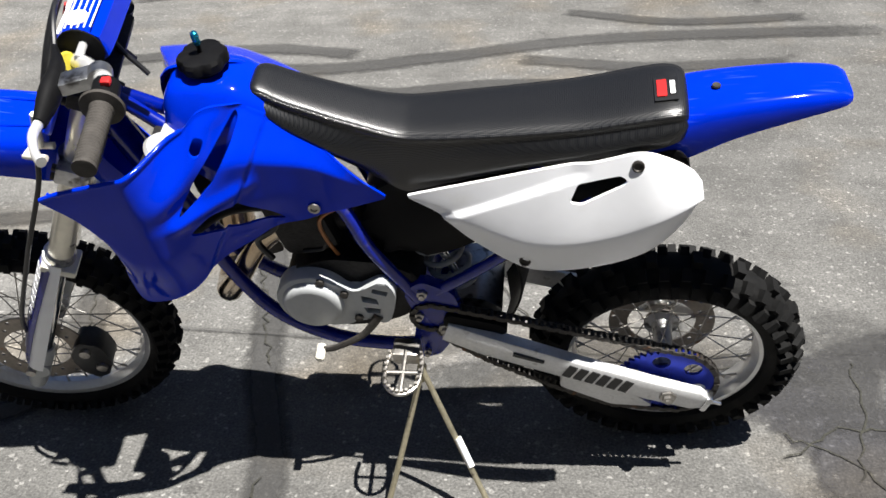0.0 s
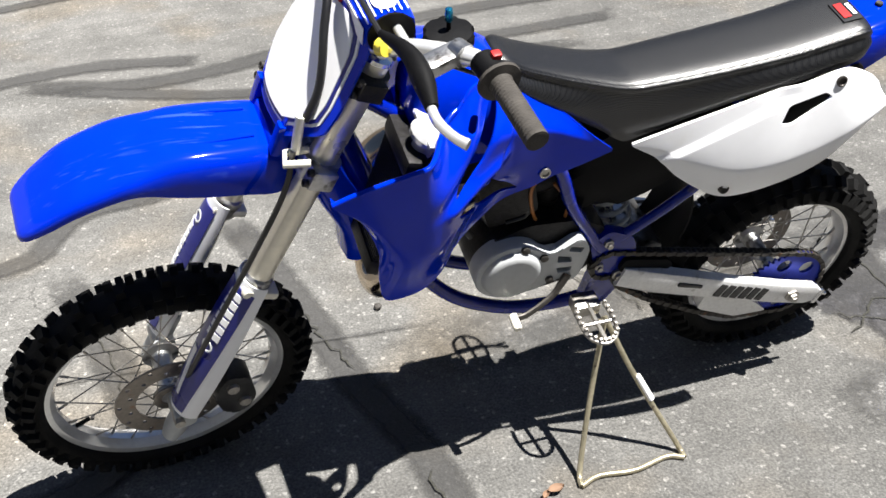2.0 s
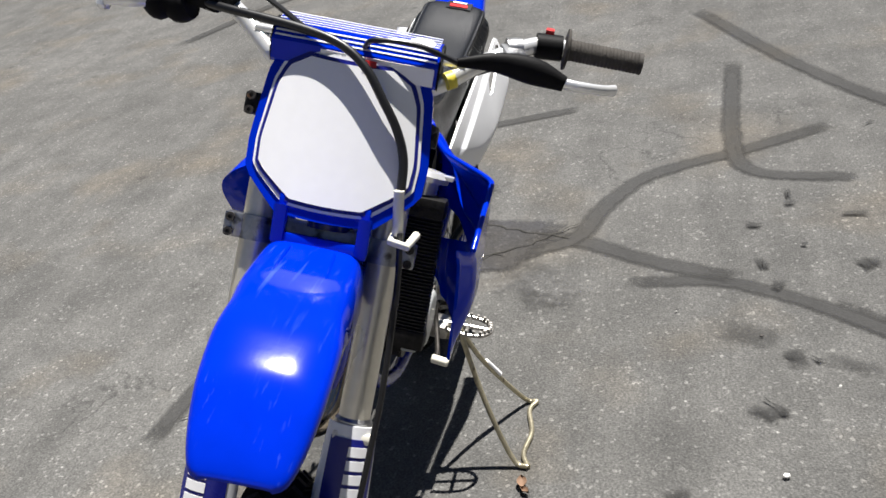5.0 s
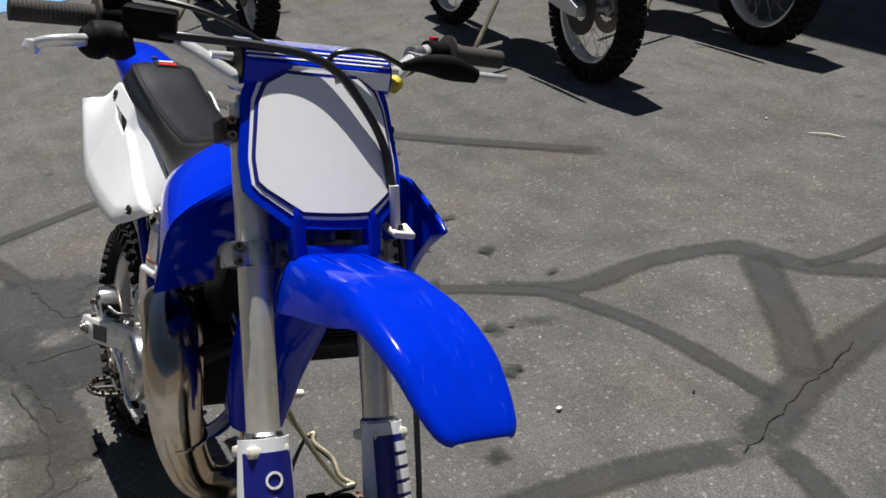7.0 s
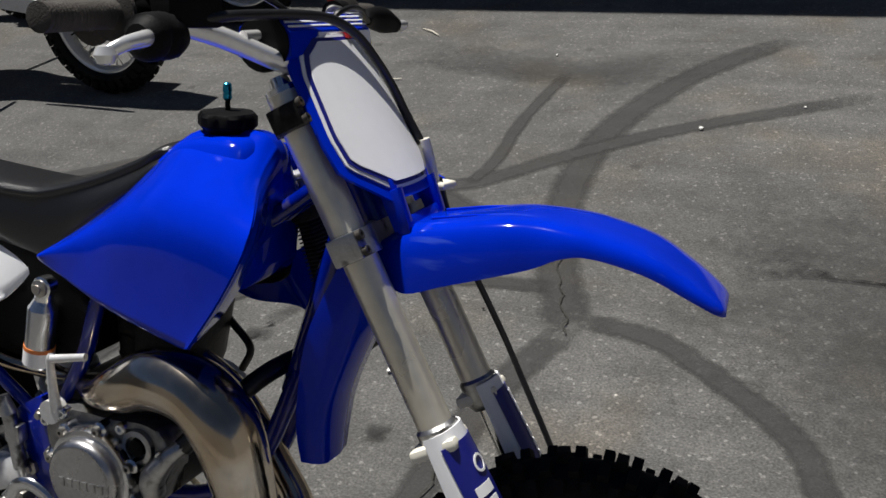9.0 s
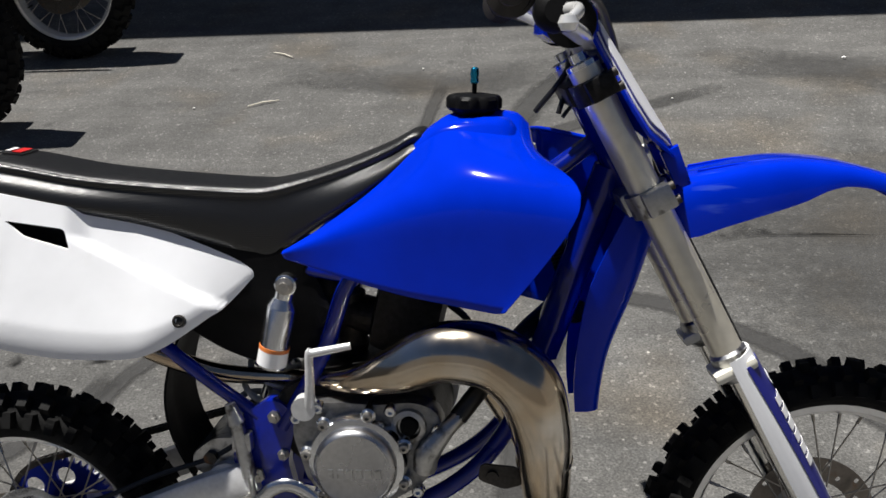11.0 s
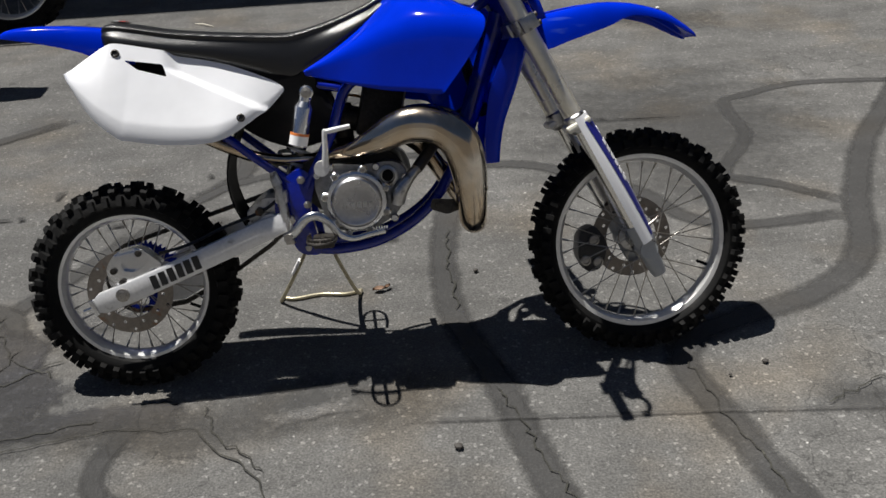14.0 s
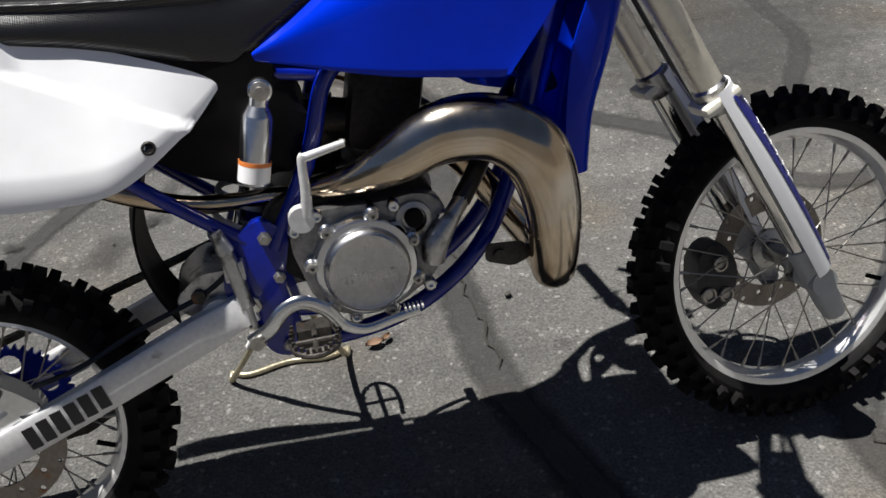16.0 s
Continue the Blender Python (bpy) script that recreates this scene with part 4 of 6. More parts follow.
lathe(b, [(0, 0.018), (0.028, 0.018), (0.028, 0.031), (0.036, 0.032), (0.043, 0.027), (0.046, 0.001)], rc + rm @ Vector((-0.016, 0.018, 0.112)), rm @ Vector((-0.1, 0.1, 1)), 24)
for s in (-1, 1):
    box(b, rc + rm @ Vector((-0.016, 0.016 + s * 0.034, 0.149)), (0.022, 0.022, 0.007), rm, 0.002)
part("radiator_cap", b, RIM, rad, "bright metal radiator cap")

# ---- bodywork ----
def seat_ring(x, top, low, wt, wl):
    mid = top * 0.45 + low * 0.55
    half = [(0, top + 0.004), (wt * 0.5, top + 0.0035), (wt * 0.82, top + 0.001), (wt * 0.94, top - 0.0025), (wt * 0.985, top - 0.0025), (wt * 1.03, top - 0.006), (wt * 1.02, top - 0.013), (wt * 0.35 + wl * 0.65, mid), (wl, low + 0.012), (wl * 0.97, low), (0, low)]
    half = [tuple(p) for p in catmull(half[:7], 19)] + [(wt * (1 - q) + wl * q + 0.004 * math.sin(math.pi * q), (top - 0.013) * (1 - q) + (low + 0.012) * q) for q in (0.15, 0.3, 0.45, 0.6, 0.75, 0.9)] + half[8:]
    slim = lambda y, z, k=0.24: y * (1 - k * min(1, max(0, (top - z) / max(0.02, top - low))) * min(1, max(0, (x - 0.05) / 0.2)))
    return [Vector((x, -slim(y, z), z)) for y, z in half] + [Vector((x, slim(y, z, 0.12) * (1 - 0.20 * min(1, max(0, (x - 0.48) / 0.10))), z)) for y, z in half[-2:0:-1]]


SEAT = [(0.012, 0.868, 0.850, 0.040, 0.046), (0.018, 0.880, 0.842, 0.056, 0.064), (0.040, 0.884, 0.836, 0.063, 0.078), (0.08, 0.878, 0.828, 0.065, 0.084), (0.17, 0.860, 0.808, 0.064, 0.087), (0.27, 0.848, 0.785, 0.062, 0.086), (0.36, 0.840, 0.758, 0.059, 0.082), (0.42, 0.836, 0.738, 0.056, 0.078), (0.45, 0.837, 0.733, 0.054, 0.077), (0.50, 0.848, 0.768, 0.050, 0.076), (0.56, 0.866, 0.806, 0.050, 0.084), (0.62, 0.889, 0.842, 0.048, 0.078), (0.655, 0.907, 0.868, 0.044, 0.066), (0.672, 0.908, 0.882, 0.038, 0.052), (0.680, 0.898, 0.890, 0.026, 0.034)]
b = bm_new()
loft(b, [seat_ring(*s) for s in catmull(SEAT, 60)])
seat = part("seat", b, VINYL, bike, "black embossed vinyl motocross seat", angle=70)
b = bm_new()
rows = [[Vector((x, y, 0.8905 - (x - 0.04) * 0.12 - 0.25 * max(0, abs(y) - 0.046))) for y in np.linspace(-0.016, 0.036, 5)] for x in np.linspace(0.030, 0.064, 4)]
shell(b, rows, 0.002, lambda i, j: (0, 0, 1))
tag = part("seat_tag", b, DECAL_BLACK, seat, "small black and red tag")
b = bm_new()
rows = [[Vector((x, y, 0.8925 - (x - 0.04) * 0.12)) for y in np.linspace(-0.010, 0.028, 3)] for x in np.linspace(0.046, 0.060, 3)]
shell(b, rows, 0.001, lambda i, j: (0, 0, 1))
part("tag_mark", b, DECAL_RED, seat)
b = bm_new()
rows = [[Vector((x, y, 0.8925 - (x - 0.04) * 0.12)) for y in np.linspace(-0.006, 0.024, 3)] for x in np.linspace(0.034, 0.041, 3)]
shell(b, rows, 0.001, lambda i, j: (0, 0, 1))
part("tag_bar", b, DECAL_WHITE, seat)

# fuel tank
def tank_ring(x, top, low, wt, wm, wl):
    half = [(0, top), (wt * 0.7, top - 0.002), (wt, top - 0.012), (wm, top * 0.62 + low * 0.38), (wm, top * 0.35 + low * 0.65), (wl, low), (0, low)]
    return [Vector((x, -y, z)) for y, z in half] + [Vector((x, y, z)) for y, z in half[-2:0:-1]]


TANK = [(0.60, 0.83, 0.76, 0.04, 0.06, 0.05), (0.64, 0.885, 0.74, 0.046, 0.07, 0.06), (0.672, 0.910, 0.73, 0.050, 0.076, 0.06), (0.70, 0.925, 0.72, 0.052, 0.078, 0.06), (0.75, 0.931, 0.72, 0.054, 0.078, 0.06), (0.79, 0.927, 0.73, 0.052, 0.072, 0.05), (0.808, 0.905, 0.75, 0.046, 0.062, 0.05), (0.815, 0.87, 0.76, 0.040, 0.05, 0.04)]
b = bm_new()
loft(b, [tank_ring(*s) for s in catmull(TANK, 36)])
tank = part("fuel_tank", b, BLUE, bike, "glossy blue plastic fuel tank", angle=70)
b = bm_new()
cc, cu = Vector((0.742, 0, 0.930)), Vector((0.05, 0, 1)).normalized()
lathe(b, [(0, 0.030), (0.006, 0.032), (0.008, 0.030)], cc, cu, 30)
u = cu.orthogonal().normalized()
w = cu.cross(u)
rings = []
for h, r in ((0.006, 0.036), (0.010, 0.040), (0.022, 0.040), (0.027, 0.036), (0.029, 0.020)):
    rings.append([cc + cu * h + r * (1 - 0.10 * (0.5 + 0.5 * math.cos(6 * t)) ** 4) * (math.cos(t) * u + math.sin(t) * w) for t in np.linspace(0, 2 * math.pi, 60, endpoint=False)])
loft(b, rings)
cap = part("filler_cap", b, BLACK, tank, "black screw filler cap")
b = bm_new()
tube(b, [cc + cu * 0.026, cc + cu * 0.044], 0.0035, 8)
part("vent_stem", b, BLACK, tank)
b = bm_new()
lathe(b, [(0.043, 0.005), (0.046, 0.0065), (0.052, 0.0055), (0.056, 0.0065), (0.064, 0.0055), (0.066, 0.003)], cc, cu, 12)
part("vent_valve", b, TEAL, tank, "teal anodised vent valve")


def smooth01(t):
    t = max(0.0, min(1.0, t))
    return t * t * (3 - 2 * t)


# right shroud and tank side: a neck round the cap, a shoulder that runs out into a horn, and a hollow front
RS = [
    ((0.472, 0.090, 0.753), (0.472, 0.092, 0.752), (0.472, 0.094, 0.750), (0.474, 0.092, 0.744)),
    ((0.530, 0.082, 0.786), (0.530, 0.092, 0.781), (0.530, 0.106, 0.774), (0.530, 0.107, 0.730)),
    ((0.600, 0.067, 0.834), (0.600, 0.082, 0.827), (0.602, 0.120, 0.808), (0.596, 0.127, 0.714)),
    ((0.655, 0.052, 0.884), (0.657, 0.070, 0.874), (0.668, 0.138, 0.838), (0.655, 0.142, 0.702)),
    ((0.700, 0.020, 0.929), (0.704, 0.060, 0.908), (0.735, 0.153, 0.858), (0.708, 0.156, 0.695)),
    ((0.755, 0.004, 0.936), (0.758, 0.058, 0.908), (0.795, 0.166, 0.861), (0.748, 0.166, 0.690)),
    ((0.800, 0.002, 0.932), (0.806, 0.058, 0.897), (0.850, 0.176, 0.857), (0.776, 0.173, 0.687)),
    ((0.820, 0.002, 0.915), (0.828, 0.062, 0.882), (0.898, 0.184, 0.850), (0.789, 0.177, 0.689)),
]
RF = [
    ((0.825, 0.002, 0.885), (0.835, 0.058, 0.862), (0.884, 0.158, 0.832), (0.788, 0.160, 0.692)),
    ((0.822, 0.002, 0.810), (0.822, 0.048, 0.800), (0.835, 0.100, 0.785), (0.775, 0.085, 0.702)),
]


def ribbed(stations, count, sharp_from, sharp_to):
    rows = []
    flat = [tuple(v for p in s for v in p) for s in stations]
    for i, f in enumerate(catmull(flat, count)):
        p = [Vector(f[k : k + 3]) for k in (0, 3, 6, 9)]
        p.insert(3, p[2].lerp(p[3], 0.5) + Vector((0.008, 0.004, 0)) * (p[2] - p[3]).length / 0.16)
        k = sharp_from + (sharp_to - sharp_from) * smooth01((i / (count - 1) - 0.45) / 0.5)
        row = [Vector(a).lerp(Vector(b_), k) for a, b_ in zip(catmull(p, 33), lerp_row(p, 33))]
        for _ in range(14):
            row = [row[0]] + [(a + 2 * c + d) / 4 for a, c, d in zip(row, row[1:], row[2:])] + [row[-1]]
        rows.append(row)
    return rows


def lerp_row(p, n):
    return [p[min(int(s), len(p) - 2)].lerp(p[min(int(s), len(p) - 2) + 1], s - min(int(s), len(p) - 2)) for s in np.linspace(0, len(p) - 1, n)]


side = ribbed(RS, 72, 0.0, 0.10)
front = ribbed([RS[-1]] + RF, 18, 0.10, 0.1)[1:]
grid = [[Vector((p.x, -p.y, p.z)) for p in r] for r in side + front]
b = bm_new()
shell(b, grid, 0.0045, lambda i, j: (0, -0.8, 0.5))
part("right_shroud", b, BLUE, bike, "glossy blue tank side and radiator shroud", angle=65)


# left shroud, longer, reaching low over the radiator
def y_left(u, v, x, z):
    base = 0.085 + 0.030 * smooth01((x - 0.57) / 0.13) + 0.088 * smooth01((x - 0.66) / 0.18)
    keep = smooth01((x - 0.775) / 0.06)
    roll = (0.052 * (1 - smooth01(v / 0.30)) + 0.008 * (1 - smooth01(v / 0.08))) * smooth01((x - 0.50) / 0.16) * (1 - keep)
    d = (x - 0.737) * 0.787 + (z - 0.838) * 0.616
    gill = 0.014 * math.exp(-((d / 0.018) ** 2)) * smooth01((z - 0.76) / 0.04) * (1 - smooth01((z - 0.89) / 0.03))
    edge = x - 0.684 + (z - 0.80) * 0.506
    seam = 0.005 * smooth01(edge / 0.005) - 0.003 * math.exp(-((edge / 0.004) ** 2))
    cheek = 0.010 * math.exp(-(((z - 0.775 - (0.76 - x) * 0.25) / 0.012) ** 2)) * smooth01((x - 0.66) / 0.04) * (1 - smooth01((x - 0.775) / 0.03))
    return base - roll - gill + seam + cheek - 0.022 * smooth01((v - 0.60) / 0.40) * smooth01((x - 0.6) / 0.1)


b = bm_new()
side_sheet(b, [(0.476, 0.738), (0.542, 0.797), (0.596, 0.845), (0.649, 0.880), (0.700, 0.912), (0.736, 0.918), (0.762, 0.898), (0.808, 0.886), (0.850, 0.879), (0.900, 0.867), (0.940, 0.856), (0.970, 0.845)],
           [(0.477, 0.733), (0.536, 0.712), (0.600, 0.694), (0.651, 0.684), (0.700, 0.658), (0.753, 0.644), (0.805, 0.606), (0.880, 0.590), (0.896, 0.640), (0.897, 0.705), (0.921, 0.775), (0.967, 0.838)], y_left, 230, 56, 0.0045, True, 1)
lsh = part("left_shroud", b, BLUE, bike, "glossy blue radiator shroud with air slots", angle=60)
cut(lsh, [(rounded([(0.779, 0.779), (0.769, 0.800), (0.746, 0.836), (0.706, 0.881), (0.690, 0.899), (0.685, 0.888), (0.695, 0.866), (0.726, 0.820), (0.754, 0.795)], 0.006), 0.02, 0.25), (rounded([(0.772, 0.742), (0.740, 0.764), (0.702, 0.763), (0.679, 0.738), (0.640, 0.698), (0.707, 0.704)], 0.008), 0.02, 0.25), (rounded([(0.728, 0.884), (0.742, 0.892), (0.752, 0.872), (0.738, 0.864)], 0.007), 0.02, 0.25)])
# black sheet added so the slots look into deep shade
b = bm_new()
prism(b, rounded([(0.635, 0.725), (0.70, 0.695), (0.79, 0.71), (0.80, 0.84), (0.745, 0.872), (0.675, 0.855)], 0.02), 0.050, 0.066, 0.003)
part("slot_backing", b, BLACK, bike, "black sheet added behind the shroud slots")
lip = catmull([(0.762, 0.898), (0.808, 0.886), (0.850, 0.879), (0.900, 0.867), (0.940, 0.856), (0.968, 0.845)], 24)
b = bm_new()
tube(b, [(x, y_left(0, 0, x, z) - 0.003, z - 0.001) for x, z in lip], 0.0042, 10, smooth=40)
part("shroud_lip", b, BLUE, lsh)
# seam panel line and its screw
for x, z, y, sgn in ((0.594, 0.716, 0.090, 1),):
    b = bm_new()
    lathe(b, [(0, 0.010), (0.003, 0.010), (0.004, 0.006), (0.001, 0.005), (0.001, 0.001)], (x, sgn * y, z), (0, sgn, 0), 14)
    part("shroud_bolt", b, STEEL, bike)

# side panels
def y_panel(side, v, x, z):
    """The upper part slopes outwards to a soft ridge, the lower part turns back in."""
    top = (0.098 - 0.006 * smooth01((x - 0.1) / 0.3)) if side > 0 else (0.088 - 0.024 * smooth01((x + 0.05) / 0.48))
    out = (0.042 if side > 0 else 0.066) * smooth01((0.46 - x) / (0.30 if side > 0 else 0.20)) * ((0.5 if side > 0 else 0.85) + (0.5 if side > 0 else 0.15) * smooth01((x + 0.07) / 0.14))
    if side < 0:
        swell = v / 0.88 if v < 0.80 else 0.909 + 0.05 * math.sin((v - 0.80) / 0.20 * 2.4)
    else:
        swell = 1 - (abs(0.60 - v) / 0.60) ** 1.15 if v < 0.60 else 1 - 0.62 * ((v - 0.60) / 0.40) ** 1.35
    crease = 0.704 + (0.372 - x) * 0.445 if side > 0 else 0.674 + (0.363 - x) * 0.50
    return top + out * swell - (0.007 if side > 0 else 0.011) * smooth01((z - crease) / 0.006) * smooth01((x - 0.15) / 0.04)


PANELS = {
    1: ([(-0.014, 0.790), (0.004, 0.815), (0.041, 0.838), (0.080, 0.848), (0.14, 0.831), (0.208, 0.812), (0.336, 0.775), (0.436, 0.748)],
        [(-0.014, 0.783), (0.002, 0.730), (0.046, 0.666), (0.107, 0.628), (0.20, 0.604), (0.261, 0.609), (0.336, 0.660), (0.382, 0.706), (0.434, 0.742)],
        [(0.182, 0.764), (0.170, 0.795), (0.107, 0.814), (0.095, 0.806), (0.107, 0.796), (0.164, 0.763)], ((0.252, 0.632), (0.083, 0.830))),
    -1: ([(-0.066, 0.781), (-0.020, 0.809), (0.018, 0.830), (0.040, 0.834), (0.10, 0.822), (0.212, 0.796), (0.350, 0.758), (0.444, 0.741)],
         [(-0.066, 0.775), (-0.057, 0.748), (-0.016, 0.673), (0.036, 0.625), (0.060, 0.617), (0.141, 0.602), (0.234, 0.599), (0.287, 0.613), (0.350, 0.650), (0.374, 0.665), (0.442, 0.735)],
         [(0.058, 0.796), (0.143, 0.781), (0.152, 0.752), (0.086, 0.773)], ((0.311, 0.650), (0.041, 0.812))),
}
for s, name in ((1, "left_side_panel"), (-1, "right_side_panel")):
    b = bm_new()
    top, low, slot, bolts = PANELS[s]
    shift = np.array((0.004, -0.008) if s > 0 else (0.010, 0.008))
    tops, lows = [[p + shift for p in polyline(catmull(edge, 80), 90)] for edge in (top, low)]
    slot, bolts = [(x + shift[0], z + shift[1]) for x, z in slot], [(x + shift[0], z + shift[1]) for x, z in bolts]
    grid = []
    for p, q in zip(tops, lows):
        row = []
        for v in np.linspace(0, 1, 44):
            x, z = p * (1 - v) + q * v
            row.append(Vector((x, s * y_panel(s, v, x, z), z)))
        grid.append(row)
    shell(b, grid, 0.0045, lambda i, j: (0, s, 0))
    flat = [q for r in grid for q in r]
    pan = part(name, b, WHITE, bike, "white plastic side panel with a slot", angle=60)
    cut(pan, [(rounded(slot, 0.006), min(0, s * 0.3), max(0, s * 0.3))])
    for x, z in bolts:
        y = min(flat, key=lambda q: (q.x - x) ** 2 + (q.z - z) ** 2).y
        b = bm_new()
        lathe(b, [(-0.006, 0.0095), (0.0025, 0.0095), (0.0035, 0.007), (0.0005, 0.0055), (0.0005, 0.001)], (x, y, z), (0, s, 0.3), 16)
        part("panel_bolt", b, DARKSTEEL, pan, "dark recessed panel screw")

# fenders: a crowned top with turned-down skirts
def fender(name, label, spine, turn=None, skirt=0.4):
    rows = []
    for x, z, w, drop, crown in catmull(spine, 60):
        row = []
        for a in np.linspace(-1, 1, 33):
            k = abs(a)
            y = math.copysign(w * (1 - (1 - k) ** 1.7) ** 0.80, a) if k > 0 else 0.0
            row.append(Vector((x, y, z + crown * (1 - k * k) - drop * k ** 4.5)))
        rows.append(row)
    b = bm_new()
    shell(b, rows, 0.003, lambda i, j: (0, 0, 1))
    return part(name, b, SCUFFED, bike, label, angle=50, turn=turn)


ff = fender("front_fender", "glossy blue front fender with scuff marks", [(0.995, 0.817, 0.058, 0.03, 0.0), (1.03, 0.834, 0.072, 0.072, 0.004), (1.09, 0.844, 0.076, 0.066, 0.006), (1.15, 0.851, 0.077, 0.056, 0.008), (1.19, 0.851, 0.075, 0.044, 0.009), (1.225, 0.848, 0.076, 0.026, 0.009), (1.26, 0.842, 0.076, 0.017, 0.009), (1.32, 0.824, 0.073, 0.014, 0.009), (1.365, 0.799, 0.066, 0.012, 0.007), (1.392, 0.781, 0.058, 0.009, 0.005), (1.404, 0.772, 0.050, 0.006, 0.003), (1.409, 0.767, 0.040, 0.003, 0.001)], FENDER)
for s in (-1, 1):
    b = bm_new()
    tube(b, [(1.055, s * 0.030, 0.8455), (1.13, s * 0.033, 0.8545), (1.22, s * 0.036, 0.8535)], (0.0022, 0.0022, 0.0008), 6, smooth=12)
    part("fender_rib", b, BLUE, ff, turn=FENDER)
b = bm_new()
rows = []
for xf, xr, z, w in catmull([(1.005, 0.955, 0.800, 0.058), (0.985, 0.925, 0.745, 0.062), (0.962, 0.897, 0.680, 0.060), (0.930, 0.882, 0.600, 0.055), (0.918, 0.878, 0.545, 0.050), (0.914, 0.880, 0.503, 0.042)], 20):
    rows.append([Vector((xr, -w, z)), Vector(((xf + xr) / 2, -w * 1.02, z)), Vector((xf - 0.008, -w * 0.96, z)), Vector((xf, -w * 0.8, z)), Vector((xf + 0.004, 0, z)), Vector((xf, w * 0.8, z)), Vector((xf - 0.008, w * 0.96, z)), Vector(((xf + xr) / 2, w * 1.02, z)), Vector((xr, w, z))])
shell(b, rows, 0.003, lambda i, j: (0, -1, 0) if j < 2 else (0, 1, 0) if j > 6 else (1, 0, 0))
part("fender_flap", b, BLUE, ff, "blue flap hanging behind the forks", angle=50, turn=FENDER)
REAR = Matrix.Rotation(radians(4.5), 4, "Z")
rf = fender("rear_fender", "glossy blue rear fender", [(0.08, 0.850, 0.066, 0.055, 0.004), (0.02, 0.870, 0.064, 0.066, 0.006), (-0.05, 0.879, 0.059, 0.046, 0.008), (-0.13, 0.883, 0.053, 0.028, 0.009), (-0.180, 0.883, 0.047, 0.018, 0.008), (-0.207, 0.881, 0.042, 0.011, 0.006), (-0.219, 0.878, 0.034, 0.006, 0.004)], REAR)
b = bm_new()
lathe(b, [(0, 0.007), (0.002, 0.006), (0.002, 0.001)], (-0.027, 0, 0.887), (0, 0, 1), 12)
part("fender_bolt", b, DARKSTEEL, rf)

# ---- front end ----
FD = Vector((-0.4975, 0, 1)).normalized()


def fork_at(z, s, y=0.090):
    return Vector((0.983 - (z - 0.823) * 0.4975, s * y, z))


for s, nm in ((1, "left_fork_leg"), (-1, "right_fork_leg")):
    b = bm_new()
    tube(b, [fork_at(0.60, s), fork_at(1.0, s)], 0.0225, 28)
    leg = part(nm, b, FORK, bike, "pale gold anodised fork tube", turn=FORKS)
    b = bm_new()
    tube(b, [fork_at(1.0, s), fork_at(1.006, s), fork_at(1.008, s), fork_at(1.018, s)], (0.0225, 0.0225, 0.013, 0.012), 20)
    part("fork_cap", b, POLISHED, leg, turn=FORKS)
    b = bm_new()
    tube(b, [fork_at(0.612, s), fork_at(0.608, s), fork_at(0.58, s), fork_at(0.572, s)], (0.0225, 0.0265, 0.0265, 0.022), 24)
    part("fork_seal", b, ALU, leg, turn=FORKS)
    b = bm_new()
    tube(b, [fork_at(0.58, s), fork_at(0.30, s)], 0.0165, 24)
    part("slider", b, CHROME, leg, "bright chrome fork slider", turn=FORKS)
    b = bm_new()
    tube(b, [fork_at(0.335, s), fork_at(0.325, s), fork_at(0.235, s), fork_at(0.212, s)], (0.019, 0.021, 0.021, 0.017), 18)
    tube(b, [FA + Vector((0, s * 0.060, 0)), FA + Vector((0, s * 0.112, 0))], 0.022, 20)
    part("fork_foot", b, IGN, leg, "grey cast fork foot", turn=FORKS)
    # guard ahead of the slider, open at the back
    rows = []
    for k, t in enumerate(np.linspace(0, 1, 16)):
        z = 0.605 - 0.310 * t
        c = fork_at(z, s)
        wd = 0.030 + 0.006 * math.sin(t * math.pi)
        row = []
        for a in np.linspace(-1.25, 1.75, 12):
            f = Vector((0.895, 0, 0.445))
            row.append(c + f * (wd * math.cos(a)) + Vector((0, s * wd * 1.15 * math.sin(a), 0)))
        rows.append(row)
    b = bm_new()
    shell(b, rows, 0.003, lambda i, j: (0.9, 0, 0.4))
    guard = part("fork_guard", b, WHITE, leg, "white fork guard with navy stripe", turn=FORKS)

    def on_guard(t, a, off, s=s):
        c = fork_at(0.605 - 0.310 * t, s)
        wd = 0.030 + 0.006 * math.sin(t * math.pi) + off
        return c + Vector((0.895, 0, 0.445)) * (wd * math.cos(a)) + Vector((0, s * wd * 1.15 * math.sin(a), 0))

    patch("guard_stripe", [[on_guard(t, a, 0.0016) for a in np.linspace(-0.75 + 0.25 * t, 1.30 - 0.45 * t, 9)] for t in np.linspace(0.05, 0.97, 16)], DECAL_BLUE, leg, 0.001, FORKS, "navy stripe")
    for k in range(6):
        t0 = (0.36 if s > 0 else 0.50) - 0.056 * k
        patch("guard_bar", [[on_guard(t, a, 0.0030) for a in np.linspace(0.05, 0.78, 4)] for t in (t0, t0 + 0.040)], DECAL_WHITE, leg, 0.0008, FORKS)
    ring = [[on_guard((0.46 if s > 0 else 0.155) + 0.034 * q * math.cos(w_), (0.40 if s > 0 else 0.10) + 0.30 * q * math.sin(w_), 0.0030) for w_ in np.linspace(0, 2 * math.pi, 20)] for q in (0.72, 1.0)]
    patch("guard_badge", ring, DECAL_WHITE, leg, 0.0008, FORKS, "round white badge")
    patch("guard_flash", [[on_guard(0.54 + 0.34 * q, a, 0.0030) for a in np.linspace(-0.28 + 0.30 * q, 0.06 + 0.16 * q, 3)] for q in np.linspace(0, 1, 8)], DECAL_WHITE, leg, 0.0008, FORKS)
    b = bm_new()
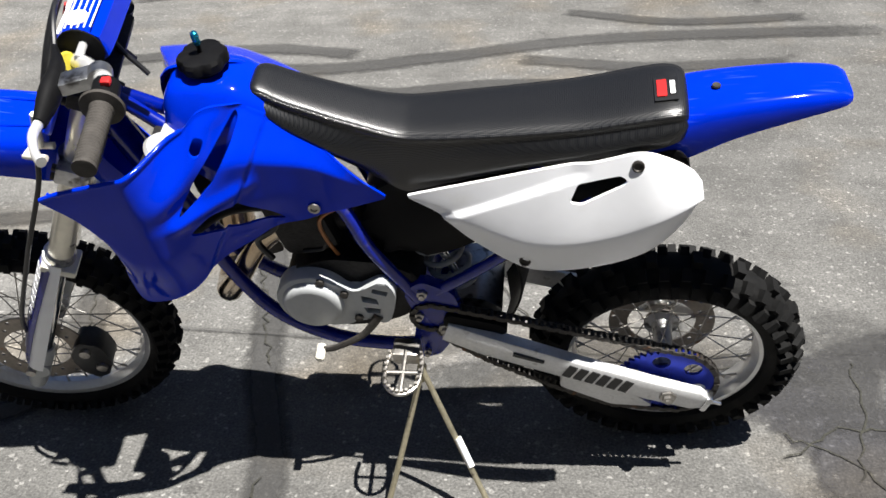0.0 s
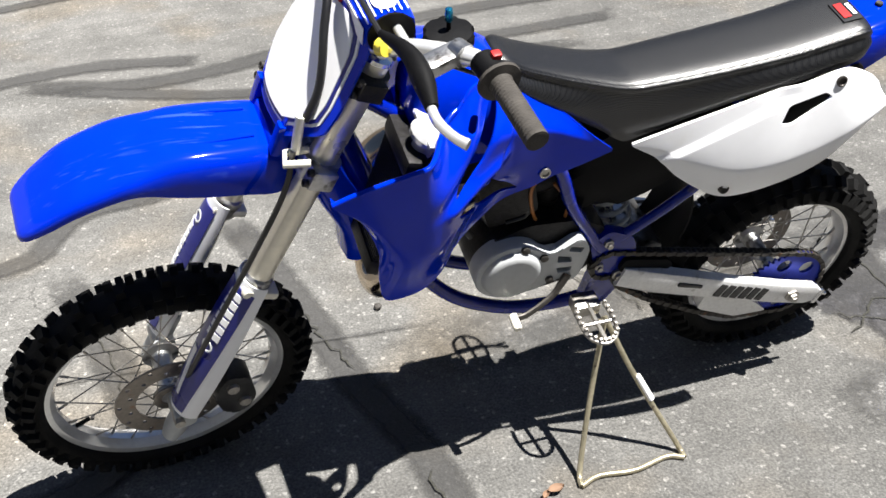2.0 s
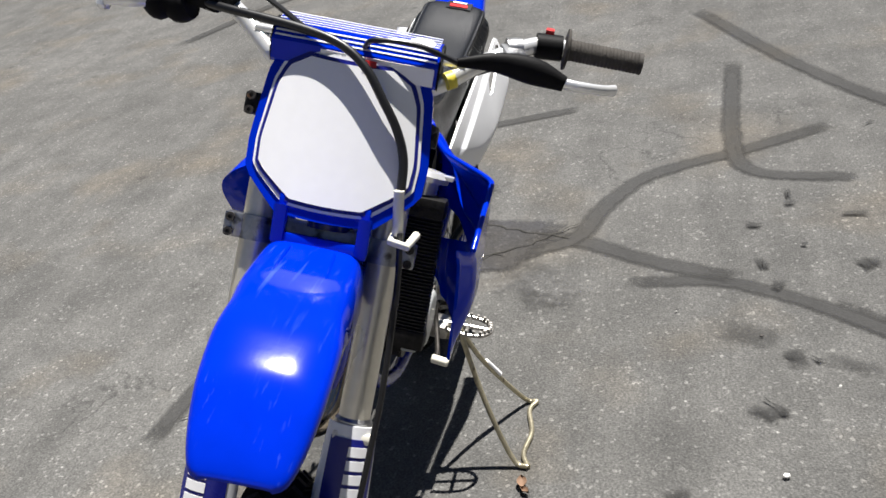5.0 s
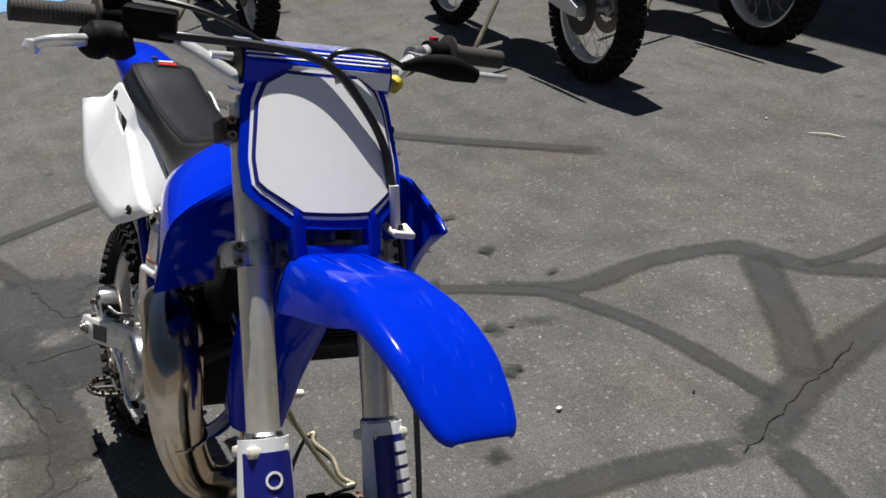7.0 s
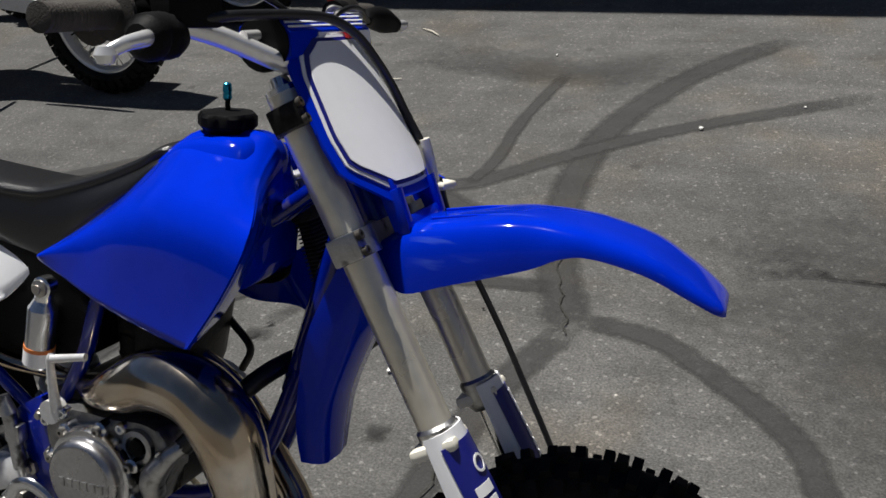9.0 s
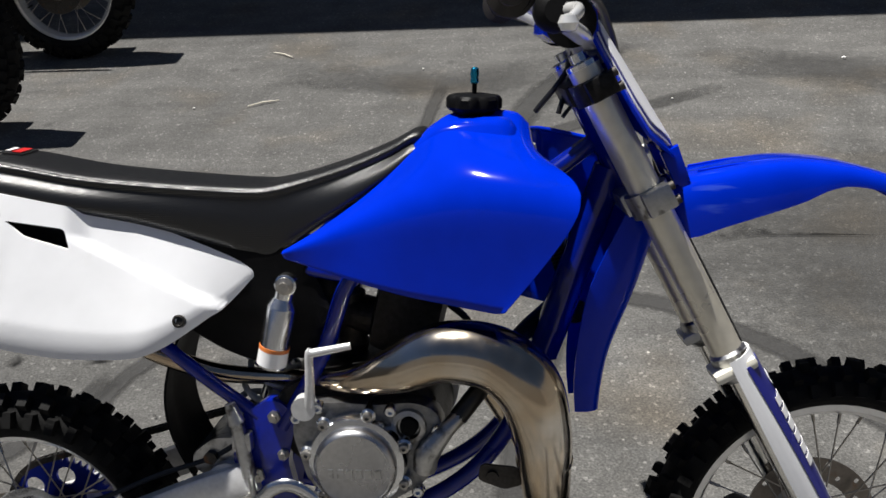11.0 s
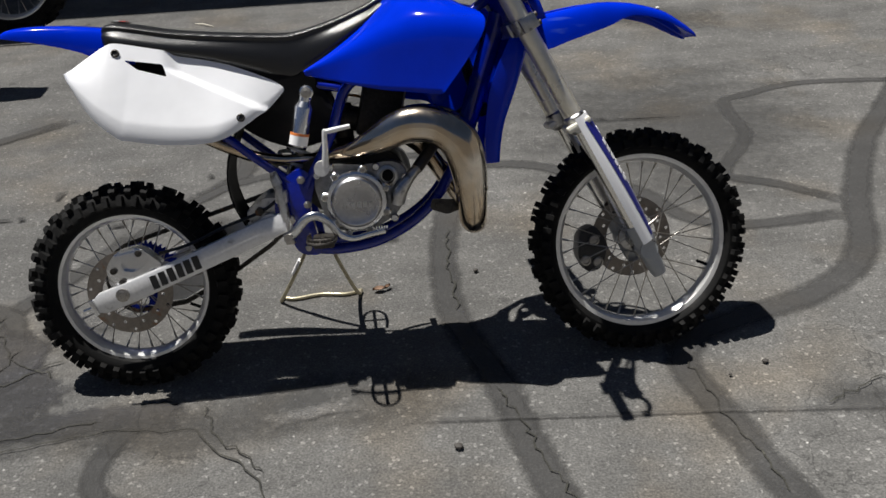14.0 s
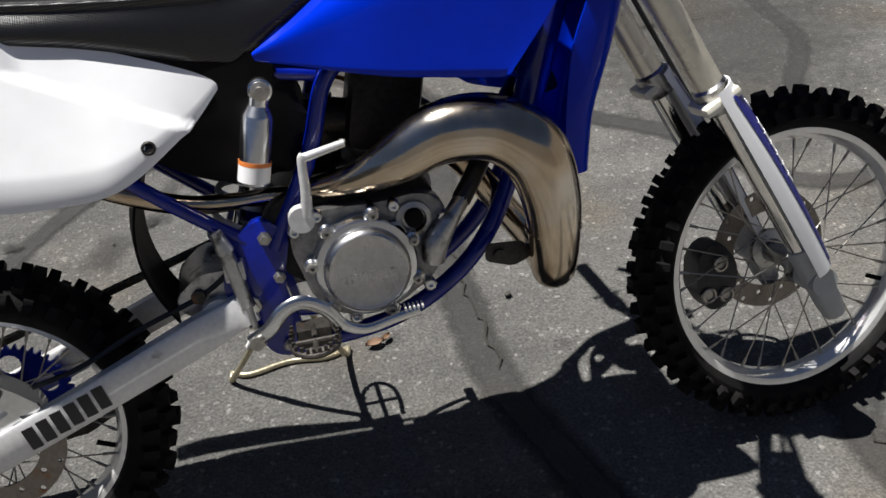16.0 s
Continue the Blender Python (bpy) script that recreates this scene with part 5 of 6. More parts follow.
    box(b, fork_at(0.588, s) + Vector((-0.004, s * 0.004, 0.0)), (0.062, 0.058, 0.016), Matrix.Rotation(radians(-26.4), 3, "Y"), 0.006)
    part("guard_clip", b, CREAM, leg, turn=FORKS)
# triple clamps
for z, mat, nm, th in ((0.823, ALU, "lower_clamp", 0.034), (0.972, DARKALU, "upper_clamp", 0.030)):
    b = bm_new()
    c = fork_at(z, 0)
    rotm = Matrix.Rotation(radians(-26.4), 3, "Y")
    box(b, Vector((c.x - 0.012, 0, c.z - 0.004)), (0.045, 0.15, th), rotm, 0.006)
    for s in (1, -1):
        q = fork_at(z, s)
        tube(b, [q - FD * th / 2, q + FD * th / 2], 0.0305, 22)
        box(b, q + rotm @ Vector((0.006, s * 0.030, 0)), (0.040, 0.026, th), rotm, 0.004)
    cl = part(nm, b, mat, bike, turn=FORKS)
    for s in (1, -1):
        for dz in (-0.009, 0.009):
            b = bm_new()
            q = fork_at(z + dz, s) + rotm @ Vector((0.024, s * 0.034, 0))
            lathe(b, [(0, 0.0062), (0.008, 0.0062), (0.008, 0.003), (0.005, 0.003), (0.005, 0.0005)], q, rotm @ Vector((1, 0, 0)), 12)
            part("clamp_bolt", b, DARKSTEEL, cl, turn=FORKS)

# handlebar
b = bm_new()
HB = [(0.786, 0.3835, 1.084), (0.789, 0.29, 1.086), (0.793, 0.235, 1.085), (0.842, 0.165, 1.062), (0.888, 0.105, 1.032), (0.900, 0.06, 1.024), (0.902, 0, 1.024)]
full = HB + [(x, -y, z) for x, y, z in HB[-2::-1]]
tube(b, full, 0.0122, 16, smooth=90)
tube(b, [(0.862, -0.145, 1.062), (0.866, 0, 1.064), (0.862, 0.145, 1.062)], 0.0065, 12)
bars = part("handlebar", b, RIM, bike, "silver handlebar with crossbar pad", turn=STEER)
for s in (1, -1):
    b = bm_new()
    box(b, (0.902, s * 0.045, 1.015), (0.045, 0.032, 0.044), Matrix.Rotation(radians(-26), 3, "Y"), 0.006)
    part("bar_clamp", b, ALU, bars, turn=STEER)
for s, nm in ((1, "left_grip"), (-1, "right_grip")):
    b = bm_new()
    prof = [(0, 0.010), (0.001, 0.0150)]
    for k in range(19):
        prof += [(0.004 + 0.0051 * k, 0.0152), (0.0067 + 0.0051 * k, 0.0142)]
    prof += [(0.104, 0.016), (0.106, 0.028), (0.110, 0.029), (0.112, 0.018), (0.112, 0.012)]
    lathe(b, prof, (0.786, s * 0.385, 1.0838), (0.025, -s, 0.02), 24)
    part(nm, b, GRIP, bars, "worn grey-brown rubber grip", turn=STEER)
# pad
b = bm_new()
rings = []
for y in np.linspace(-0.112, 0.112, 12):
    sq = 1 - 0.06 * abs(y / 0.112) ** 6
    c = Vector((0.872, y, 1.052))
    prof = [(-0.040, -0.014), (-0.036, 0.020), (-0.018, 0.034), (0.014, 0.034), (0.034, 0.016), (0.036, -0.012), (0.020, -0.026), (-0.022, -0.026)]
    rings.append([c + Vector((px * sq, 0, pz * sq)) for px, pz in prof])
loft(b, rings)
pad = part("bar_pad", b, BLUE, bars, "blue crossbar pad with black ends and white stripes", turn=STEER)
for s in (1, -1):
    b = bm_new()
    tube(b, [(0.870, s * 0.111, 1.053), (0.870, s * 0.1145, 1.053)], 0.0335, 20)
    part("pad_end", b, BLACK, bars, turn=STEER)
b = bm_new()
for k in range(5):
    box(b, (0.846 + 0.009 * k, 0, 1.0868), (0.002, 0.218, 0.0012))
for k in range(3):
    box(b, (0.8905 + 0.0052 * k, 0, 1.0826 - 0.0047 * k), (0.002, 0.218, 0.0016), Matrix.Rotation(radians(42), 3, "Y"))
part("pad_stripes", b, DECAL_WHITE, bars, smooth=False, turn=STEER)
patch("pad_front", [[(0.9095, y, 1.041), (0.9087, y, 1.052), (0.9078, y, 1.0655)] for y in np.linspace(-0.045, 0.108, 6)], DECAL_WHITE, bars, 0.0012, STEER, "white front of the pad")
b = bm_new()
lathe(b, [(0, 0.017), (0.0015, 0.017), (0.0015, 0.012), (0.0008, 0.012)], (0.872, 0.085, 1.0858), (0, 0, 1), 24)
part("pad_badge", b, DECAL_WHITE, bars, "round white badge", turn=STEER)
# left controls: kill switch and clutch lever
b = bm_new()
tube(b, [(0.789, 0.270, 1.086), (0.793, 0.234, 1.085)], 0.018, 18)
part("switch_housing", b, BLACK, bars, turn=STEER)
b = bm_new()
box(b, (0.784, 0.250, 1.105), (0.012, 0.012, 0.008), None, 0.002)
part("kill_switch", b, DECAL_RED, bars, "red kill switch", turn=STEER)
b = bm_new()
tube(b, [(0.808, 0.215, 1.080), (0.814, 0.195, 1.078)], 0.0165, 16)
box(b, (0.836, 0.208, 1.077), (0.060, 0.030, 0.02), Matrix.Rotation(radians(20), 3, "Z"), 0.005)
part("clutch_perch", b, ALU, bars, turn=STEER)
b = bm_new()
tube(b, [(0.893, 0.135, 1.076), (0.874, 0.185, 1.079), (0.872, 0.235, 1.076), (0.876, 0.280, 1.068)], (0.006, 0.014, 0.019, 0.011), 14, smooth=20, flat=0.75)
part("lever_boot", b, BLACK, bars, "black rubber lever boot", turn=STEER)
b = bm_new()
tube(b, [(0.876, 0.27, 1.068), (0.878, 0.303, 1.068), (0.868, 0.332, 1.066), (0.856, 0.348, 1.064)], (0.0080, 0.008, 0.0075, 0.0085), 12, smooth=20, flat=0.8)
part("clutch_lever", b, RIM, bars, "silver clutch lever", turn=STEER)
# right controls: throttle and front brake
b = bm_new()
tube(b, [(0.789, -0.278, 1.086), (0.793, -0.235, 1.085)], 0.024, 20)
box(b, (0.788, -0.256, 1.102), (0.036, 0.042, 0.032), None, 0.006)
part("throttle_housing", b, BLACK, bars, turn=STEER)
b = bm_new()
box(b, (0.834, -0.220, 1.092), (0.052, 0.068, 0.040), Matrix.Rotation(radians(-22), 3, "Z"), 0.005)
part("brake_reservoir", b, BLACK, bars, "dark metal brake fluid reservoir", turn=STEER)
b = bm_new()
tube(b, [(0.842, -0.242, 1.068), (0.838, -0.258, 1.064), (0.836, -0.275, 1.068), (0.838, -0.292, 1.063), (0.838, -0.308, 1.064)], (0.018, 0.025, 0.022, 0.025, 0.014), 14, smooth=12)
part("brake_lever_boot", b, BLACK, bars, turn=STEER)
b = bm_new()
tube(b, [(0.842, -0.292, 1.064), (0.858, -0.322, 1.064), (0.856, -0.350, 1.060), (0.846, -0.366, 1.052)], (0.008, 0.0085, 0.0075, 0.007), 12, smooth=20, flat=0.8)
lathe(b, [(-0.010, 0.001), (-0.008, 0.008), (0, 0.0115), (0.008, 0.008), (0.010, 0.001)], (0.845, -0.367, 1.050), (0, 0, 1), 14)
part("brake_lever", b, RIM, bars, "silver brake lever with ball end", turn=STEER)
b = bm_new()
tube(b, [(0.850, -0.225, 1.080), (0.875, -0.185, 1.085), (0.898, -0.081, 1.086), (0.914, -0.020, 1.080), (0.929, 0.020, 1.060), (0.944, 0.050, 1.026), (0.955, 0.075, 0.992), (0.967, 0.090, 0.958), (0.988, 0.095, 0.918)], 0.0062, 12, smooth=50)
part("front_brake_hose", b, HOSE, bars, "black front brake hose", turn=STEER)
b = bm_new()
tube(b, [(0.993, 0.093, 0.925), (0.999, 0.096, 0.90), (1.006, 0.100, 0.866)], 0.0072, 12, smooth=10)
part("hose_sleeve", b, CREAM, bars, "clear yellowed hose sleeve", turn=STEER)
b = bm_new()
tube(b, [(1.010, 0.104, 0.872), (1.03, 0.112, 0.80), (1.085, 0.118, 0.69), (1.12, 0.118, 0.62), (1.20, 0.11, 0.45), (1.225, 0.085, 0.36)], 0.0045, 10, smooth=40)
part("lower_brake_hose", b, HOSE, bars, turn=STEER)
b = bm_new()
tube(b, [(0.985, 0.096, 0.862), (1.02, 0.094, 0.862), (1.026, 0.116, 0.862), (0.99, 0.124, 0.862)], 0.0058, 10, smooth=0)
part("hose_guide", b, CREAM, bars, "white plastic hose guide", turn=STEER)
b = bm_new()
tube(b, [(0.79, -0.262, 1.108), (0.815, -0.235, 1.122), (0.862, -0.16, 1.118), (0.885, -0.09, 1.092), (0.888, -0.05, 1.062), (0.875, 0.0, 0.99), (0.83, 0.02, 0.93)], 0.004, 8, smooth=40)
part("throttle_cable", b, HOSE, bars, "black throttle cable", turn=STEER)
b = bm_new()
tube(b, [(0.893, 0.135, 1.076), (0.902, 0.085, 1.092), (0.906, 0.035, 1.092), (0.898, 0.012, 1.075), (0.885, 0.0, 1.0), (0.86, -0.02, 0.93)], 0.004, 8, smooth=40)
tube(b, [(0.80, 0.24, 1.07), (0.86, 0.14, 1.04), (0.91, 0.05, 0.98), (0.87, 0.03, 0.92)], 0.003, 8, smooth=30)
part("clutch_cable", b, HOSE, bars, "black clutch cable", turn=STEER)
b = bm_new()
tube(b, [(0.890, 0.124, 1.0455), (0.884, 0.134, 1.0495)], 0.0122, 14)
part("bar_sticker", b, plain("yellow_sticker", (0.6, 0.5, 0.05), 0.4), bars, "yellow sticker", turn=STEER)

# number plate: a bowed shield
def plate_pt(a, v, out=0.0, inset=0.0):
    """a from -1 to 1 across, v from 0 at the foot to 1 at the top."""
    hw = lerp_at([(0, 0.068), (0.17, 0.121), (0.35, 0.123), (0.75, 0.113), (0.90, 0.101), (1.0, 0.074)], v) - inset
    h0, h1 = 0.871 + inset, 1.072 - inset
    z = h0 + (h1 - h0) * v
    x = 0.963 - (z - 0.97) * 0.60
    return Vector((x - 0.030 * (a * hw / 0.12) ** 2 + out * 0.9, a * hw, z + out * 0.4))


def plate_sheet(inset, out, thick, n=22, m=17):
    b = bm_new()
    shell(b, [[plate_pt(a, v, out, inset) for a in np.linspace(-1, 1, m)] for v in np.linspace(0, 1, n)], thick, lambda i, j: (0.9, 0, 0.45))
    return b


np_ = part("number_plate", plate_sheet(0.0, 0.0, 0.004), BLUE, bike, "white number plate with blue edge", angle=50, turn=STEER)
part("white_line", plate_sheet(0.011, 0.0022, 0.0016), DECAL_WHITE, np_, angle=50, turn=STEER)
part("blue_line", plate_sheet(0.0145, 0.0036, 0.0012), DECAL_BLUE, np_, angle=50, turn=STEER)
part("white_field", plate_sheet(0.019, 0.0050, 0.0012), DECAL_WHITE, np_, "plain white field", angle=50, turn=STEER)
b = bm_new()
for s in (-1, 1):
    prism(b, [(1.018, 0.886), (1.035, 0.838), (1.015, 0.83), (0.995, 0.875)], s * 0.048, s * 0.066, 0.003)
box(b, (1.024, 0, 0.838), (0.016, 0.130, 0.020), Matrix.Rotation(radians(-26), 3, "Y"), 0.004)
box(b, (1.004, 0, 0.884), (0.014, 0.125, 0.022), Matrix.Rotation(radians(-26), 3, "Y"), 0.004)
part("plate_mount", b, BLUE, np_, turn=STEER)
b = bm_new()
box(b, plate_pt(0.25, 0.93, 0.0058), (0.003, 0.018, 0.008), Matrix.Rotation(radians(-28), 3, "Y") @ Matrix.Rotation(radians(8), 3, "Z"))
part("plate_mark", b, DECAL_RED, np_, turn=STEER)
# front caliper, left
b = bm_new()
prism(b, rounded([(1.115, 0.300), (1.155, 0.318), (1.188, 0.270), (1.172, 0.205), (1.132, 0.195), (1.108, 0.240)], 0.014), 0.030, 0.078, 0.006)
part("front_caliper", b, GUN, front_wheel, "grey front brake caliper", turn=LOWER)
for q in ((1.132, 0.235), (1.150, 0.285)):
    b = bm_new()
    lathe(b, [(0, 0.012), (0.008, 0.011), (0.009, 0.004)], (q[0], 0.077, q[1]), (0, 1, 0), 16)
    part("caliper_piston", b, STEEL, front_wheel, turn=LOWER)
for q in ((1.128, 0.228), (1.152, 0.278), (1.160, 0.222)):
    b = bm_new()
    lathe(b, [(0, 0.014), (0.005, 0.013), (0.006, 0.009), (0.002, 0.008), (0.002, 0.001)], (q[0], 0.030, q[1]), (0, -1, 0), 16)
    part("caliper_bolt", b, STEEL, front_wheel, turn=LOWER)
b = bm_new()
tube(b, [FA + Vector((0, -0.115, 0)), FA + Vector((0, 0.115, 0))], 0.0095, 14)
part("axle", b, STEEL, front_wheel, turn=LOWER)

# ---- foot controls ----
def peg(s):
    b = bm_new()
    loop = [(0.435, 0.118), (0.432, 0.15), (0.437, 0.185), (0.455, 0.203), (0.475, 0.203), (0.493, 0.185), (0.497, 0.15), (0.493, 0.118)]
    tube(b, [(x, s * y, 0.352 - 0.0 * y) for x, y in loop], 0.0042, 8, smooth=40)
    tube(b, [(0.465, s * 0.10, 0.350), (0.465, s * 0.203, 0.352)], 0.0045, 8)
    tube(b, [(0.434, s * 0.158, 0.352), (0.496, s * 0.158, 0.352)], 0.004, 8)
    box(b, (0.465, s * 0.10, 0.338), (0.05, 0.04, 0.03), None, 0.006)
    for k in range(18):
        t = k / 17 * 7
        i = min(int(t), 6)
        x = loop[i][0] + (loop[i + 1][0] - loop[i][0]) * (t - i)
        y = loop[i][1] + (loop[i + 1][1] - loop[i][1]) * (t - i)
        box(b, (x, s * y, 0.358), (0.005, 0.005, 0.009))
    return part("left_footpeg" if s > 0 else "right_footpeg", b, STEEL, bike, "toothed steel footpeg")


left_peg = peg(1)
left_peg.data.transform(Matrix.Translation((0.012, 0.012, 0.030)))
right_peg = peg(-1)
right_peg.data.transform(Matrix.Translation((0.018, 0, 0.014)))
right_peg.data.materials[0] = DARKSTEEL
b = bm_new()
tube(b, [(0.52, 0.10, 0.455), (0.55, 0.115, 0.42), (0.60, 0.130, 0.400), (0.628, 0.134, 0.398)], (0.010, 0.007, 0.0065, 0.0065), 10, smooth=20, flat=0.7)
sh = part("shift_lever", b, DARKSTEEL, bike, "dark shift lever with pale tip")
b = bm_new()
lathe(b, [(0, 0.006), (0.002, 0.0085), (0.030, 0.0085), (0.033, 0.006)], (0.629, 0.124, 0.398), (0, 1, -0.1), 14)
part("shift_tip", b, CREAM, sh, "cream rubber tip")
b = bm_new()
tube(b, [(0.400, -0.135, 0.372), (0.425, -0.150, 0.392), (0.450, -0.155, 0.418), (0.477, -0.155, 0.424), (0.505, -0.152, 0.405), (0.525, -0.150, 0.378), (0.555, -0.148, 0.364), (0.595, -0.148, 0.371), (0.632, -0.150, 0.378)], (0.012, 0.011, 0.0105, 0.0105, 0.0095, 0.0085, 0.0075, 0.007, 0.008), 12, smooth=50, flat=0.55)
bp_ = part("brake_pedal", b, POLISHED, bike, "silver forged brake pedal")
b = bm_new()
for k in range(5):
    box(b, (0.612 + 0.006 * k, -0.150, 0.386), (0.0025, 0.018, 0.004))
part("pedal_teeth", b, BRUSHED, bp_, smooth=False)
b = bm_new()
lathe(b, [(0, 0.010), (0.006, 0.010)], (0.405, -0.148, 0.375), (0, -1, 0), 12)
part("pedal_pivot", b, STEEL, bp_)
b = bm_new()
tube(b, [(0.503, -0.118, 0.532), (0.507, -0.124, 0.565), (0.509, -0.126, 0.610), (0.513, -0.126, 0.617)], (0.009, 0.007, 0.006, 0.006), 10, smooth=14)
tube(b, [(0.510, -0.126, 0.613), (0.568, -0.118, 0.622)], (0.0065, 0.0055), 10)
tube(b, [(0.495, -0.105, 0.528), (0.495, -0.125, 0.528)], 0.018, 16)
part("kick_starter", b, BRUSHED, bike, "folded steel kick-start lever")

# ---- wire stand under the left footpeg ----
stand = thing("bike_stand", "bent steel rod triangle stand holding up the dirt bike", "stand", pose(0.43, 0.32, 0))
m0 = pose(-0.43, -0.32, 0)
A, B_, T = (0.534, 0.358, 0.006), (0.311, 0.351, 0.006), (0.447, 0.238, 0.305)
b = bm_new()
tube(b, [T, (0.49, 0.28, 0.14), (0.525, 0.327, 0.02), A], 0.0055, 10, smooth=24)
part("front_leg", b, STAND, stand, turn=m0)
b = bm_new()
tube(b, [T, (0.392, 0.265, 0.175), (0.315, 0.322, 0.02), B_], 0.0055, 10, smooth=24)
part("rear_leg", b, STAND, stand, turn=m0)
b = bm_new()
tube(b, [A, (0.49, 0.343, 0.006), (0.42, 0.352, 0.006), (0.345, 0.338, 0.006), B_], 0.0055, 10, smooth=24)
part("foot_bar", b, STAND, stand, turn=m0)
b = bm_new()
tube(b, [(0.385, 0.268, 0.170), (0.360, 0.287, 0.118)], 0.0068, 10)
part("tape_wrap", b, DECAL_WHITE, stand, "white tape wrap", turn=m0)
b = bm_new()
tube(b, [(0.452, 0.205, 0.287), (0.452, 0.240, 0.282)], 0.009, 12)
part("hook", b, STAND, stand, turn=m0)


# ---- ground ----
b = bm_new()
bmesh.ops.create_grid(b, x_segments=2, y_segments=2, size=150)
ground = new("ground", mesh_of(b, "ground", False))
ground.data.materials.append(ASPHALT)
tagged(ground, "worn grey asphalt yard with patched cracks", "ground", kind="structure")


def ribbon(name, label, pts, width, mat, z, seed, wob=0.28, ends=0.12):
    """A strip on the ground with wandering edges; its attribute rim is 0 along the middle and 1 at the edge."""
    r = random.Random(seed)
    n = max(12, int(sum(math.dist(a, b_) for a, b_ in zip(pts, pts[1:])) / max(0.02, width * 0.35)))
    line = catmull(pts, n)
    raw = [[r.uniform(1 - wob, 1 + wob) for _ in range(n + 4)] for _ in range(2)]
    wl, wr = ([sum(w[i : i + 5]) / 5 for i in range(n)] for w in raw)
    verts, faces, rim = [], [], []
    cols = (-1, -0.6, 0, 0.6, 1)
    for i, p in enumerate(line):
        d = line[min(i + 1, n - 1)] - line[max(i - 1, 0)]
        d = d / (np.linalg.norm(d) + 1e-9)
        nx, ny = -d[1], d[0]
        e = min(i, n - 1 - i) / max(1, n * ends)
        for c in cols:
            k = width / 2 * 1.35 * c * (wl[i] if c < 0 else wr[i])
            verts.append((p[0] + nx * k, p[1] + ny * k, z))
            rim.append(max(abs(c), 1 - min(1, e) if e < 1 else 0))
    for i in range(n - 1):
        for j in range(4):
            a = i * 5 + j
            faces.append((a, a + 5, a + 6, a + 1))
    me = bpy.data.meshes.new(name)
    me.from_pydata(verts, [], faces)
    at = me.attributes.new("rim", "FLOAT", "POINT")
    for k, v in enumerate(rim):
        at.data[k].value = v
    ob = new(name, me)
    me.materials.append(mat)
    return tagged(ob, label, "ground", kind="structure")


